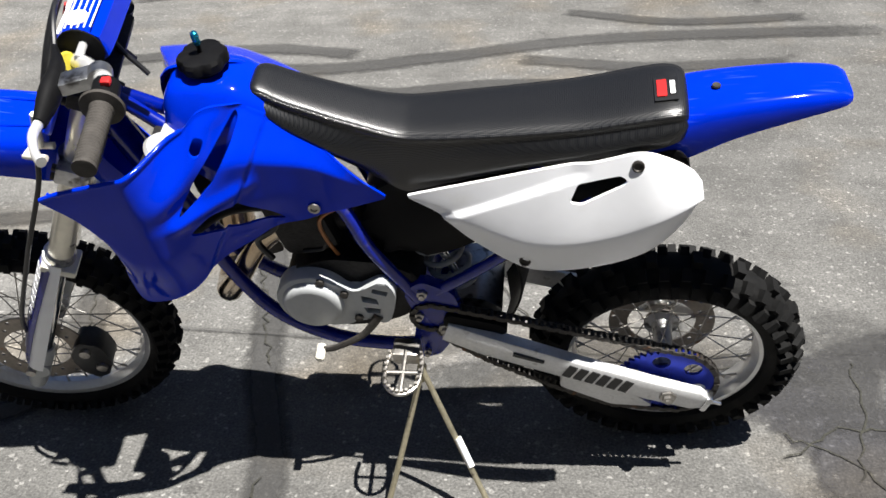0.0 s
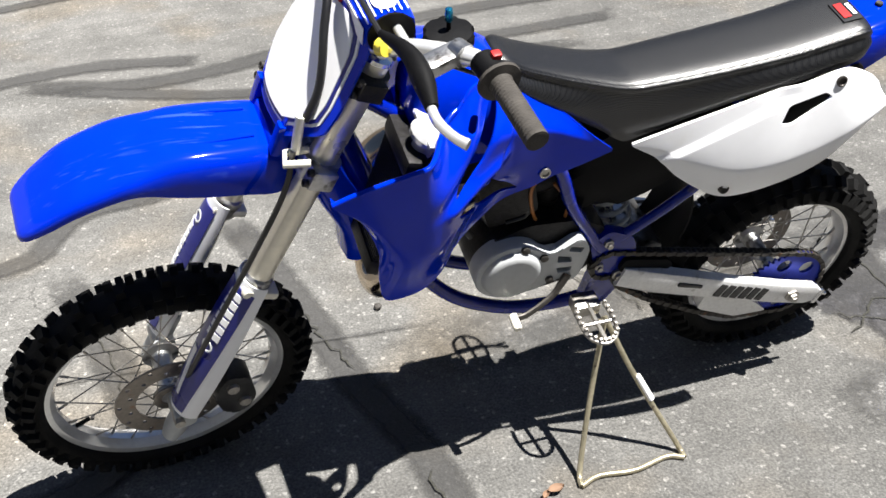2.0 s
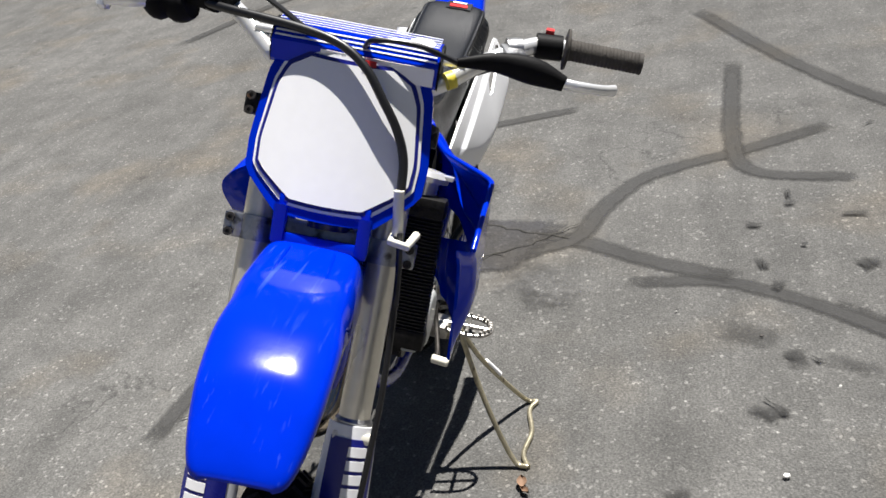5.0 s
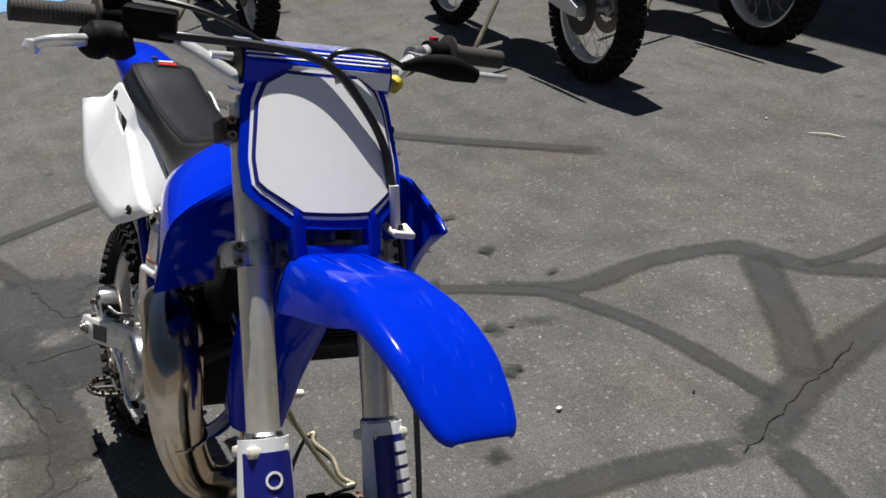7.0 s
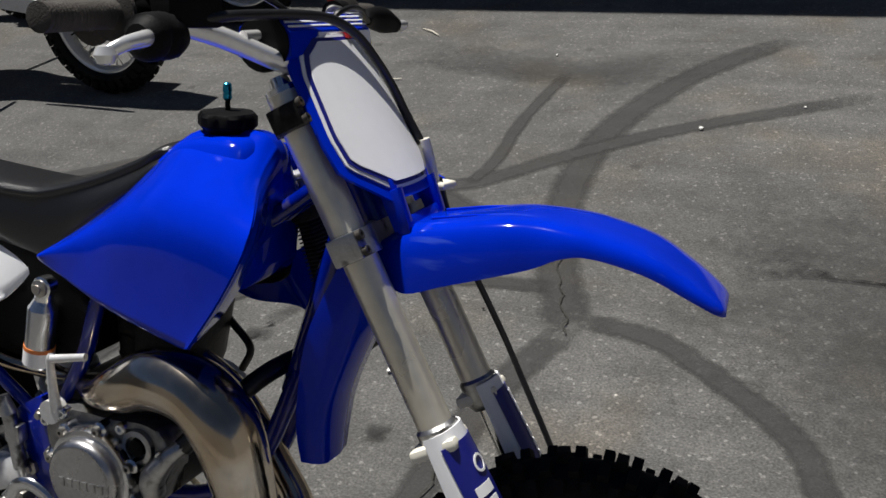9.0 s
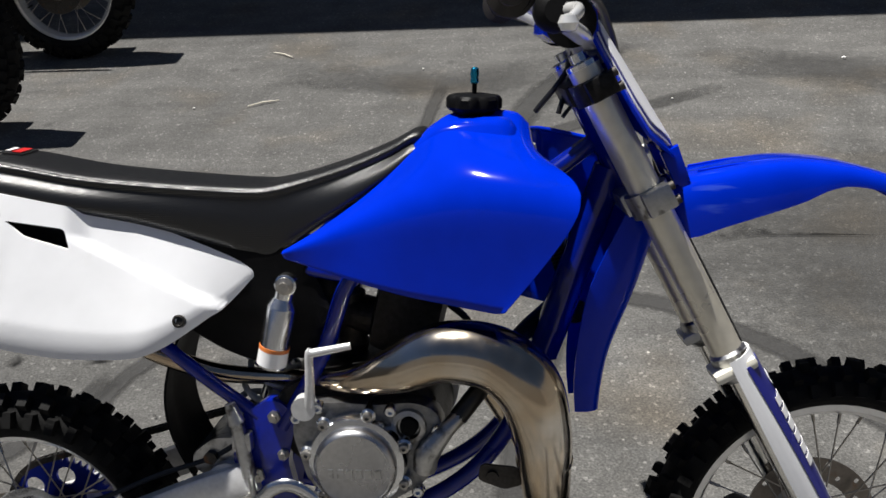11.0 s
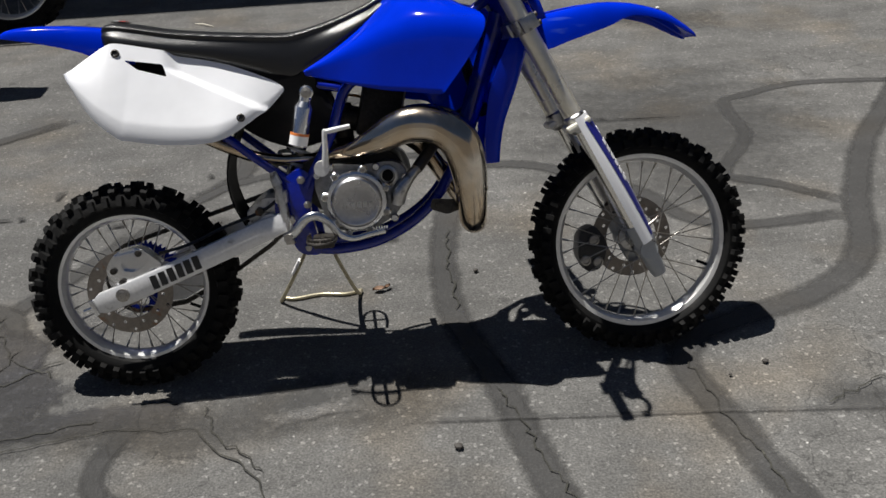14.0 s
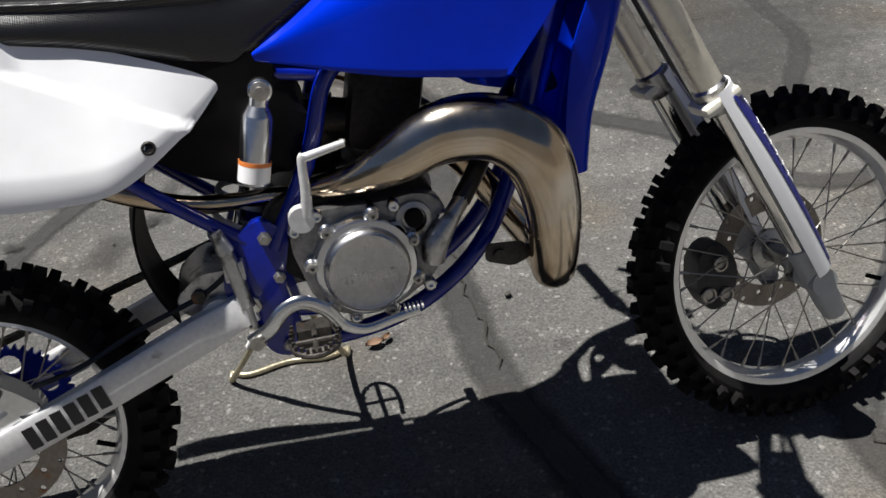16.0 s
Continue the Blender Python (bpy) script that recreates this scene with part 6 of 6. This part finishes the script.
BANDS = [
    ([(1.072, -0.948), (1, -0.682), (0.931, -0.393), (0.879, -0.115), (0.791, 0.186), (0.774, 0.43), (0.786, 0.652), (0.83, 0.899), (0.904, 1.145)], 0.092),
    ([(0.915, 1.116), (0.803, 1.374), (0.73, 1.643), (0.697, 1.961), (0.719, 2.307), (0.883, 2.761), (1.182, 3.177)], 0.125),
    ([(-0.079, 1.006), (0.091, 1.22), (0.096, 1.477), (0.165, 1.71), (0.264, 1.766), (0.393, 1.812), (0.569, 1.985), (0.758, 2.163), (1.03, 2.362), (1.529, 2.653)], 0.09),
    ([(0.245, 1.747), (0.455, 1.621), (0.604, 1.537), (0.783, 1.404)], 0.11),
    ([(-0.213, 0.509), (-0.184, 0.807), (0.014, 1.092), (0.122, 1.17), (0.379, 1.253), (0.586, 1.279), (0.824, 1.295)], 0.06),
    ([(0.421, 2.76), (0.392, 2.285), (0.411, 1.98), (0.383, 1.802)], 0.055),
    ([(0.914, 1.175), (1.107, 1.136), (1.271, 1.028), (1.456, 0.859), (1.553, 0.664), (1.714, 0.585), (2.077, 0.616)], 0.07),
    ([(3.025, 1.654), (2.364, 1.742), (2.058, 1.658), (1.947, 1.577), (1.941, 1.31), (1.9, 1.188), (1.766, 0.955), (1.915, 0.839), (2.089, 0.679)], 0.06),
    ([(2.857, 1.948), (2.575, 1.508), (2.322, 1.136), (2.122, 0.72), (1.985, 0.365), (1.787, 0.182), (1.576, 0.096), (1.414, 0.024), (1.342, -0.095), (1.368, -0.252), (1.398, -0.378), (1.442, -0.557), (1.528, -0.802)], 0.095),
    ([(-1.912, -0.965), (-1.511, -0.632), (-1.09, -0.471), (-0.613, -0.263), (-0.367, -0.148)], 0.085),
    ([(-1.201, -0.525), (-1.338, -0.273), (-1.439, 0.008), (-1.534, 0.309)], 0.07),
    ([(-1.348, -0.273), (-0.932, -0.134), (-0.668, -0.083), (-0.596, 0.068), (-0.47, 0.361), (-0.31, 0.609), (-0.205, 0.827)], 0.075),
    ([(-0.311, -0.006), (-0.4, 0.209), (-0.474, 0.369), (-0.696, 0.457), (-0.891, 0.591), (-1.041, 0.891), (-1.211, 1.184)], 0.075),
    ([(-1.937, 0.883), (-1.197, 0.846), (-0.867, 0.894), (-0.776, 1.198)], 0.07),
    ([(0.472, -0.564), (0.208, -0.526), (0.028, -0.471), (-0.06, -0.359), (-0.006, -0.183), (0.09, -0.084)], 0.06),
    ([(1.693, -2.147), (1.206, -2.016), (0.68, -2.139), (0.024, -2.328), (-1.112, -2.395)], 0.13),
    ([(1.557, -2.069), (1.196, -1.899), (0.852, -1.786), (0.456, -1.857), (0.144, -1.845), (-0.438, -1.808)], 0.10),
    ([(0.38, -2.113), (-0.085, -2.015), (-0.662, -2.048)], 0.11),
    ([(0.208, -2.677), (-0.265, -2.522), (-0.81, -2.566)], 0.10),
    ([(2.312, -2.936), (1.281, -3.256), (0.327, -3.315)], 0.12),
    ([(2.089, -2.13), (1.463, -2.256), (1.013, -2.174)], 0.12),
    ([(2.03, -0.794), (1.619, -0.869), (1.533, -0.988), (1.441, -1.098), (1.195, -1.132)], 0.09),
    ([(-3.036, -2.127), (-3.951, -1.658), (-3.961, -1.13), (-3.625, 0.043)], 0.09),
    ([(-2.724, 0.743), (-1.561, 1.249), (-0.661, 1.9)], 0.08),
]
for k, (pts, w) in enumerate(BANDS):
    ribbon("crack_filler", "dark band of old crack filler on the asphalt", pts, w * 0.86, SEAL, 0.0015 + 0.00012 * k, k, 0.16)
for k, (pts, w) in enumerate([([(-0.98, -0.06), (-0.70, -0.16), (-0.42, -0.08), (-0.24, 0.06)], 0.26), ([(-0.62, 0.16), (-0.46, 0.14), (-0.30, 0.10)], 0.22), ([(-0.50, -0.20), (-0.30, -0.17), (-0.10, -0.15), (0.12, -0.16)], 0.085)]):
    ribbon("asphalt_patch", "dark purplish patch of broken asphalt", pts, w, PATCHED, 0.0043 + 0.0001 * k, 160 + k, 0.4, 0.14)
STAINS = [
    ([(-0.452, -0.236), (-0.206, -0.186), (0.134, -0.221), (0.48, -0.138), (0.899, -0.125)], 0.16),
    ([(-0.613, -0.369), (-0.458, -0.139), (-0.435, 0.11)], 0.30),
    ([(-0.369, 0.209), (-0.217, 0.295), (-0.064, 0.312)], 0.10),
    ([(0.161, 1.053), (0.212, 1.023)], 0.10),
    ([(0.019, 0.755), (0.085, 0.904)], 0.08),
    ([(1.585, -0.251), (1.888, -0.335)], 0.12),
    ([(0.975, 2.891), (0.36, 2.744), (-0.342, 2.926)], 0.25),
    ([(2.312, 2.612), (1.526, 2.95)], 0.3),
    ([(1.272, 0.949), (1.764, 1.416), (1.519, 2.031)], 0.8),
]
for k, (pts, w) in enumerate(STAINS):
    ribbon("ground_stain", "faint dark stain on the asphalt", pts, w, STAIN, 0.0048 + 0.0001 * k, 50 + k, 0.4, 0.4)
for k, (pts, w) in enumerate([([(-0.265, 0.133), (-0.216, 0.312), (-0.119, 0.43)], 0.12), ([(-0.554, -0.191), (-0.511, -0.009)], 0.10), ([(-1.519, -0.807), (-1.33, -0.861)], 0.22), ([(0.297, -0.216), (0.55, -0.158)], 0.05)]):
    ribbon("pale_scuff", "pale scuffed patch on the asphalt", pts, w, PALE, 0.0058 + 0.0001 * k, 80 + k, 0.45, 0.4)
SPOTS = [(-0.259, 1.148), (-0.537, 1.143), (0.155, 0.924), (-0.277, 0.878), (0.164, 0.963), (-1.176, 1.273), (-0.157, 0.907), (-0.494, 0.872), (0.337, 0.863), (-0.056, 0.657), (-0.019, 1.222), (-0.249, 1.128), (0.622, 0.661), (0.358, 0.843), (-0.368, 0.991), (-0.619, 0.977), (-0.68, 0.978)]
for k, (x, y) in enumerate(SPOTS):
    r = random.Random(300 + k)
    d, w, a = r.uniform(-0.001, 0.044), r.uniform(0.011, 0.068), r.uniform(0, 6.3)
    ribbon("oil_spot", "small dark oil spot on the asphalt", [(x - d * math.cos(a), y - d * math.sin(a)), (x, y + 0.002), (x + d * math.cos(a), y + d * math.sin(a))], w, SPOT, 0.0075 + 0.00005 * k, 300 + k, 0.5, 0.5)
CRACKS = [
    [(-0.351, -0.253), (-0.086, -0.204), (0.134, -0.216), (0.228, -0.316), (0.301, -0.382), (0.37, -0.535)],
    [(0.869, -0.135), (0.92, -0.285), (0.96, -0.443), (1.008, -0.591)],
    [(1.352, -0.094), (1.377, -0.273), (1.408, -0.399), (1.441, -0.588)],
    [(-0.943, -0.135), (-0.658, -0.073), (-0.47, 0.361)],
    [(0.915, 1.096), (0.803, 1.374), (0.741, 1.613)],
    [(0.154, -0.131), (0.208, -0.257), (0.334, -0.387)],
    [(-0.347, -0.215), (-0.271, -0.202), (-0.096, -0.157)],
    [(-0.62, -0.02), (-0.48, 0.03), (-0.37, 0.02), (-0.25, 0.12)],
    [(-0.44, -0.21), (-0.43, -0.02), (-0.38, 0.17)],
    [(-0.56, 0.38), (-0.45, 0.25), (-0.38, 0.12), (-0.24, 0.04)],
    [(1.62, -0.30), (1.78, -0.22), (1.98, -0.19)],
    [(0.80, 0.70), (0.79, 0.45), (0.80, 0.22)],
]
for k, pts in enumerate(CRACKS):
    r = random.Random(k)
    fine = [(p[0] + r.uniform(-0.009, 0.009), p[1] + r.uniform(-0.009, 0.009)) for p in polyline(pts, 26)]
    ribbon("crack", "thin dark crack in the asphalt", fine, 0.0045, CRACK, 0.0065 + 0.0001 * k, 120 + k, 0.5, 0.05)
ribbon("scrape_line", "long thin dark scrape on the asphalt", [(0.624, -0.247), (1.146, -0.282), (1.729, -0.328), (2.3, -0.42)], 0.012, STAIN, 0.008, 140, 0.3, 0.1)

# loose bits
def pebble(x, y, s, mat, k):
    r = random.Random(k)
    b = bm_new()
    bmesh.ops.create_icosphere(b, subdivisions=1, radius=s, matrix=Matrix.Translation((0, 0, s * 0.35)) @ Matrix.Diagonal((1, r.uniform(0.6, 1), 0.55, 1)))
    for v in b.verts:
        v.co *= r.uniform(0.85, 1.15)
    ob = new("pebble", mesh_of(b, "pebble", False))
    ob.data.materials.append(mat)
    ob.matrix_world = pose(x, y, 0.004, 0, 0, r.uniform(0, 360))
    tagged(ob, "small stone lying on the asphalt", "stone", "loose bits on the asphalt")


CHIP = plain("white_chip", (0.75, 0.74, 0.70), 0.7)
DARK_CHIP = plain("dark_chip", (0.05, 0.045, 0.04), 0.8)
for k, (x, y, s, m) in enumerate([(0.556, 0.866, 0.008, CHIP), (0.677, 1.16, 0.005, DARK_CHIP), (1.539, -0.121, 0.009, DARK_CHIP), (1.439, -0.165, 0.006, DARK_CHIP), (0.867, 0.421, 0.010, DARK_CHIP), (0.763, -0.352, 0.012, DARK_CHIP), (1, 2.302, 0.009, CHIP), (0.322, 2.915, 0.007, CHIP), (1.298, 2.519, 0.006, CHIP), (2.007, 2.903, 0.010, CHIP), (-0.548, 2.54, 0.006, CHIP), (0.067, 0.854, 0.006, DARK_CHIP)]):
    pebble(x, y, s, m, k)
WOODY = plain("pale_splinter", (0.62, 0.58, 0.48), 0.7)
for x, y, ln, a in ((-0.275, 2.57, 0.13, 27), (-0.325, 3.14, 0.13, -36)):
    b = bm_new()
    tube(b, [(-ln / 2, 0, 0.004), (0, 0.006, 0.006), (ln / 2, 0, 0.004)], (0.002, 0.004, 0.002), 6)
    ob = new("splinter", mesh_of(b, "splinter"))
    ob.data.materials.append(WOODY)
    ob.matrix_world = pose(x, y, 0.003, 0, 0, a)
    tagged(ob, "thin pale splinter lying on the asphalt", "debris", "loose bits on the asphalt")
LEAF = plain("dry_leaf", (0.20, 0.12, 0.075), 0.8)
for k, (x, y, s) in enumerate([(0.585, 0.352, 0.019), (0.609, 0.361, 0.012)]):
    b = bm_new()
    shell(b, [[Vector((s * u, s * 0.55 * v * (1 - u * u), 0.006 + 0.006 * v * v)) for v in np.linspace(-1, 1, 5)] for u in np.linspace(-1, 1, 9)], 0.0006, lambda i, j: (0, 0, 1))
    ob = new("dry_leaf", mesh_of(b, "dry_leaf"))
    ob.data.materials.append(LEAF)
    ob.matrix_world = pose(x, y, 0.002, 0, 0, 40 * k + 10)
    tagged(ob, "curled dry brown leaf on the asphalt", "leaf", "loose bits on the asphalt")
PAINT = plain("faded_blue_paint", (0.10, 0.28, 0.55), 0.7, grain=40, vary=0.2, wear=(0.2, 0.2, 0.19), wear_scale=12, wear_cut=0.56)
b = bm_new()
prism(b, [(-7.0, 0.0), (-5.55, 0.0), (-5.55, 0.006), (-7.0, 0.006)], 0.0, 0.92)
ob = new("parking_marking", mesh_of(b, "parking_marking", False))
ob.data.materials.append(PAINT)
tagged(ob, "faded blue painted parking mark on the asphalt", "ground", kind="structure")

# ---- parked bikes beyond, seen from the saddle down ----
def parked_bike(label, tone, x, y, turn, lean):
    body = thing("parked_bike", label, "motorcycle", pose(x, y, 0, 0, 0, turn) @ pose(0, 0, 0, lean), "row of parked dirt bikes")
    ra, fa = Vector((0, 0, 0.318)), Vector((1.40, 0, 0.335))
    w = wheel(body, "rear_wheel", "spoked rear wheel with knobbly tyre", ra, 0.318, 0.054, 0.232, 0.030, 38, 0.026, 0.07, None, False, 28)
    b = bm_new()
    lathe(b, [(-0.002, 0.11), (0.002, 0.11), (0.002, 0.06), (-0.002, 0.06)], ra + Vector((0, -0.06, 0)), (0, 1, 0), 36, True)
    part("brake_disc", b, DISC, w)
    b = bm_new()
    lathe(b, [(-0.003, 0.11), (0.003, 0.11), (0.003, 0.05), (-0.003, 0.05)], ra + Vector((0, 0.075, 0)), (0, 1, 0), 36, True)
    part("sprocket", b, DARKSTEEL, w)
    wheel(body, "front_wheel", "spoked front wheel with knobbly tyre", fa, 0.335, 0.042, 0.268, 0.024, 44, 0.022, 0.06, None, False, 28)
    b = bm_new()
    for s in (1, -1):
        rings = []
        for px, pz, h in ((0.55, 0.40, 0.06), (0.30, 0.375, 0.065), (0.0, 0.325, 0.06), (-0.05, 0.315, 0.04)):
            rings.append([Vector((px, s * 0.115 + dy, pz + dz)) for dy, dz in ((-0.014, -h / 2), (0.014, -h / 2), (0.014, h / 2), (-0.014, h / 2))])
        loft(b, rings)
    tube(b, [(0.50, -0.11, 0.40), (0.50, 0.11, 0.40)], 0.035, 12)
    part("swingarm", b, BRUSHED, body, "silver swingarm")
    b = bm_new()
    tube(b, [(1.05, 0, 0.95), (0.98, 0, 0.65), (0.88, 0, 0.42), (0.55, 0, 0.36)], 0.022, 10, smooth=20)
    for s in (1, -1):
        tube(b, [(1.03, 0, 0.93), (0.75, s * 0.06, 0.82), (0.56, s * 0.085, 0.62), (0.50, s * 0.085, 0.36)], 0.018, 10, smooth=20)
        tube(b, [(0.52, s * 0.08, 0.55), (0.30, s * 0.09, 0.72), (0.0, s * 0.08, 0.86)], 0.012, 8, smooth=12)
    part("frame", b, DARKSTEEL, body, "dark tubular frame")
    b = bm_new()
    prism(b, rounded([(0.50, 0.42), (0.58, 0.34), (0.80, 0.35), (0.88, 0.46), (0.82, 0.60), (0.62, 0.62)], 0.03), -0.12, 0.12, 0.02)
    box(b, (0.76, 0, 0.70), (0.14, 0.14, 0.22), Matrix.Rotation(radians(14), 3, "Y"), 0.02)
    part("engine", b, DARKALU, body, "grey engine")
    b = bm_new()
    tube(b, [(0.85, -0.02, 0.62), (0.96, -0.06, 0.50), (0.92, -0.12, 0.42), (0.76, -0.14, 0.52), (0.55, -0.12, 0.62), (0.25, -0.13, 0.78), (0.0, -0.13, 0.82)], (0.025, 0.03, 0.04, 0.045, 0.025, 0.035, 0.04), 14, smooth=40)
    part("exhaust_pipe", b, DARKSTEEL, body)
    b = bm_new()
    loft(b, [seat_ring(*q) for q in catmull([(-0.02, 0.95, 0.91, 0.07, 0.08), (0.25, 0.94, 0.86, 0.08, 0.11), (0.55, 0.92, 0.80, 0.07, 0.10), (0.80, 0.97, 0.92, 0.05, 0.07)], 20)])
    part("seat", b, BLACK, body, "black seat", angle=70)
    b = bm_new()
    loft(b, [tank_ring(*q) for q in catmull([(0.62, 0.93, 0.78, 0.06, 0.10, 0.08), (0.85, 1.02, 0.70, 0.08, 0.15, 0.11), (1.02, 0.98, 0.72, 0.05, 0.13, 0.10)], 16)])
    part("fuel_tank", b, tone, body, angle=70)
    for nm, spine in (("rear_fender", [(0.15, 0.88, 0.10, 0.08, 0.01), (-0.05, 0.90, 0.095, 0.05, 0.01), (-0.24, 0.90, 0.07, 0.02, 0.01)]), ("front_fender", [(1.15, 0.93, 0.08, 0.07, 0.01), (1.40, 0.96, 0.085, 0.04, 0.01), (1.66, 0.86, 0.06, 0.01, 0.01)])):
        rows = []
        for fx, fz, fw, drop, crown in catmull(spine, 20):
            rows.append([Vector((fx, fw * a, fz + crown * (1 - a * a) - (drop if abs(a) == 1 else 0))) for a in (-1, -0.97, -0.5, 0, 0.5, 0.97, 1)])
        b = bm_new()
        shell(b, rows, 0.004, lambda i, j: (0, 0, 1))
        part(nm, b, tone, body)
    for s in (1, -1):
        b = bm_new()
        prism(b, rounded([(0.50, 0.82), (0.05, 0.90), (0.0, 0.80), (0.12, 0.64), (0.34, 0.66)], 0.03), s * 0.125, s * 0.135, 0.003)
        part("side_panel", b, tone, body)
        b = bm_new()
        tube(b, [(1.45, s * 0.10, 0.30), (1.20, s * 0.10, 0.80), (1.04, s * 0.10, 1.12)], (0.022, 0.026, 0.026), 14)
        part("fork_leg", b, FORK, body)
    b = bm_new()
    tube(b, [(0.98, 0.40, 1.20), (1.02, 0.22, 1.20), (1.08, 0.10, 1.14), (1.08, -0.10, 1.14), (1.02, -0.22, 1.20), (0.98, -0.40, 1.20)], 0.014, 10, smooth=40)
    part("handlebar", b, BLACK, body)
    b = bm_new()
    tube(b, [(0.52, 0.16, 0.36), (0.42, 0.36, 0.07)], 0.012, 8)
    part("side_stand", b, STAND, body, "thin steel side stand")
    return body


NAVY = plain("dark_navy_plastic", (0.006, 0.010, 0.05), 0.4, vary=0.1)
parked_bike("dark dirt bike with silver swingarm parked on the asphalt", NAVY, -1.42, 2.33, 178, 8)
parked_bike("black dirt bike with polished rims parked on the asphalt", BLACK, -1.31, 3.21, 180, 8)
parked_bike("dark dirt bike parked at the far end of the row", BLACK, -3.25, 1.39, 176, 8)

# ---- building along the yard ----
STUCCO = plain("grey_stucco", (0.30, 0.31, 0.32), 0.85, grain=50, vary=0.12, bump=0.4, bscale=120)
b = bm_new()
box(b, (0.0, 6.40, 2.0), (26.0, 4.0, 4.0))
wall = new("wall_north", mesh_of(b, "wall_north", False))
wall.data.materials.append(STUCCO)
tagged(wall, "shaded grey stucco wall of a low building", "wall", kind="structure")
b = bm_new()
box(b, (0.0, 6.53, 4.08), (26.3, 4.5, 0.16), None, 0.02)
roof = new("roof_edge", mesh_of(b, "roof_edge", False))
roof.data.materials.append(BLACK)
tagged(roof, "dark flat roof edge along the low building", "roof", kind="structure")
CONCRETE = plain("rough_concrete", (0.42, 0.41, 0.38), 0.85, grain=60, vary=0.15, bump=0.4, bscale=90)
for x0, wide in ((-0.12, 0.27), (0.26, 0.42), (4.2, 0.6), (-4.4, 0.6)):
    b = bm_new()
    box(b, (x0, 4.26, 0.17), (wide, 0.26, 0.34), None, 0.015)
    ob = new("concrete_block", mesh_of(b, "concrete_block"))
    ob.data.materials.append(CONCRETE)
    tagged(ob, "rough concrete block standing against the building wall", "block", "blocks along the wall")

# plain unseen walls added round the yard to cut skylight and shape reflections
SKY_WALL = plain("unseen_wall_face", (0.27, 0.26, 0.245), 0.9, grain=30, vary=0.2, bump=0.3, bscale=80)
for name, at, size in (("unseen_wall_south", (0, -8.2, 2.1), (26.0, 0.4, 4.2)), ("unseen_wall_east", (10.0, -1.0, 2.1), (0.4, 14.8, 4.2)), ("unseen_wall_west", (-10.0, -1.0, 2.1), (0.4, 14.8, 4.2))):
    b = bm_new()
    box(b, at, size)
    ob = new(name, mesh_of(b, name, False))
    ob.data.materials.append(SKY_WALL)
    tagged(ob, "plain unseen wall added to hold back skylight", "wall", kind="structure")
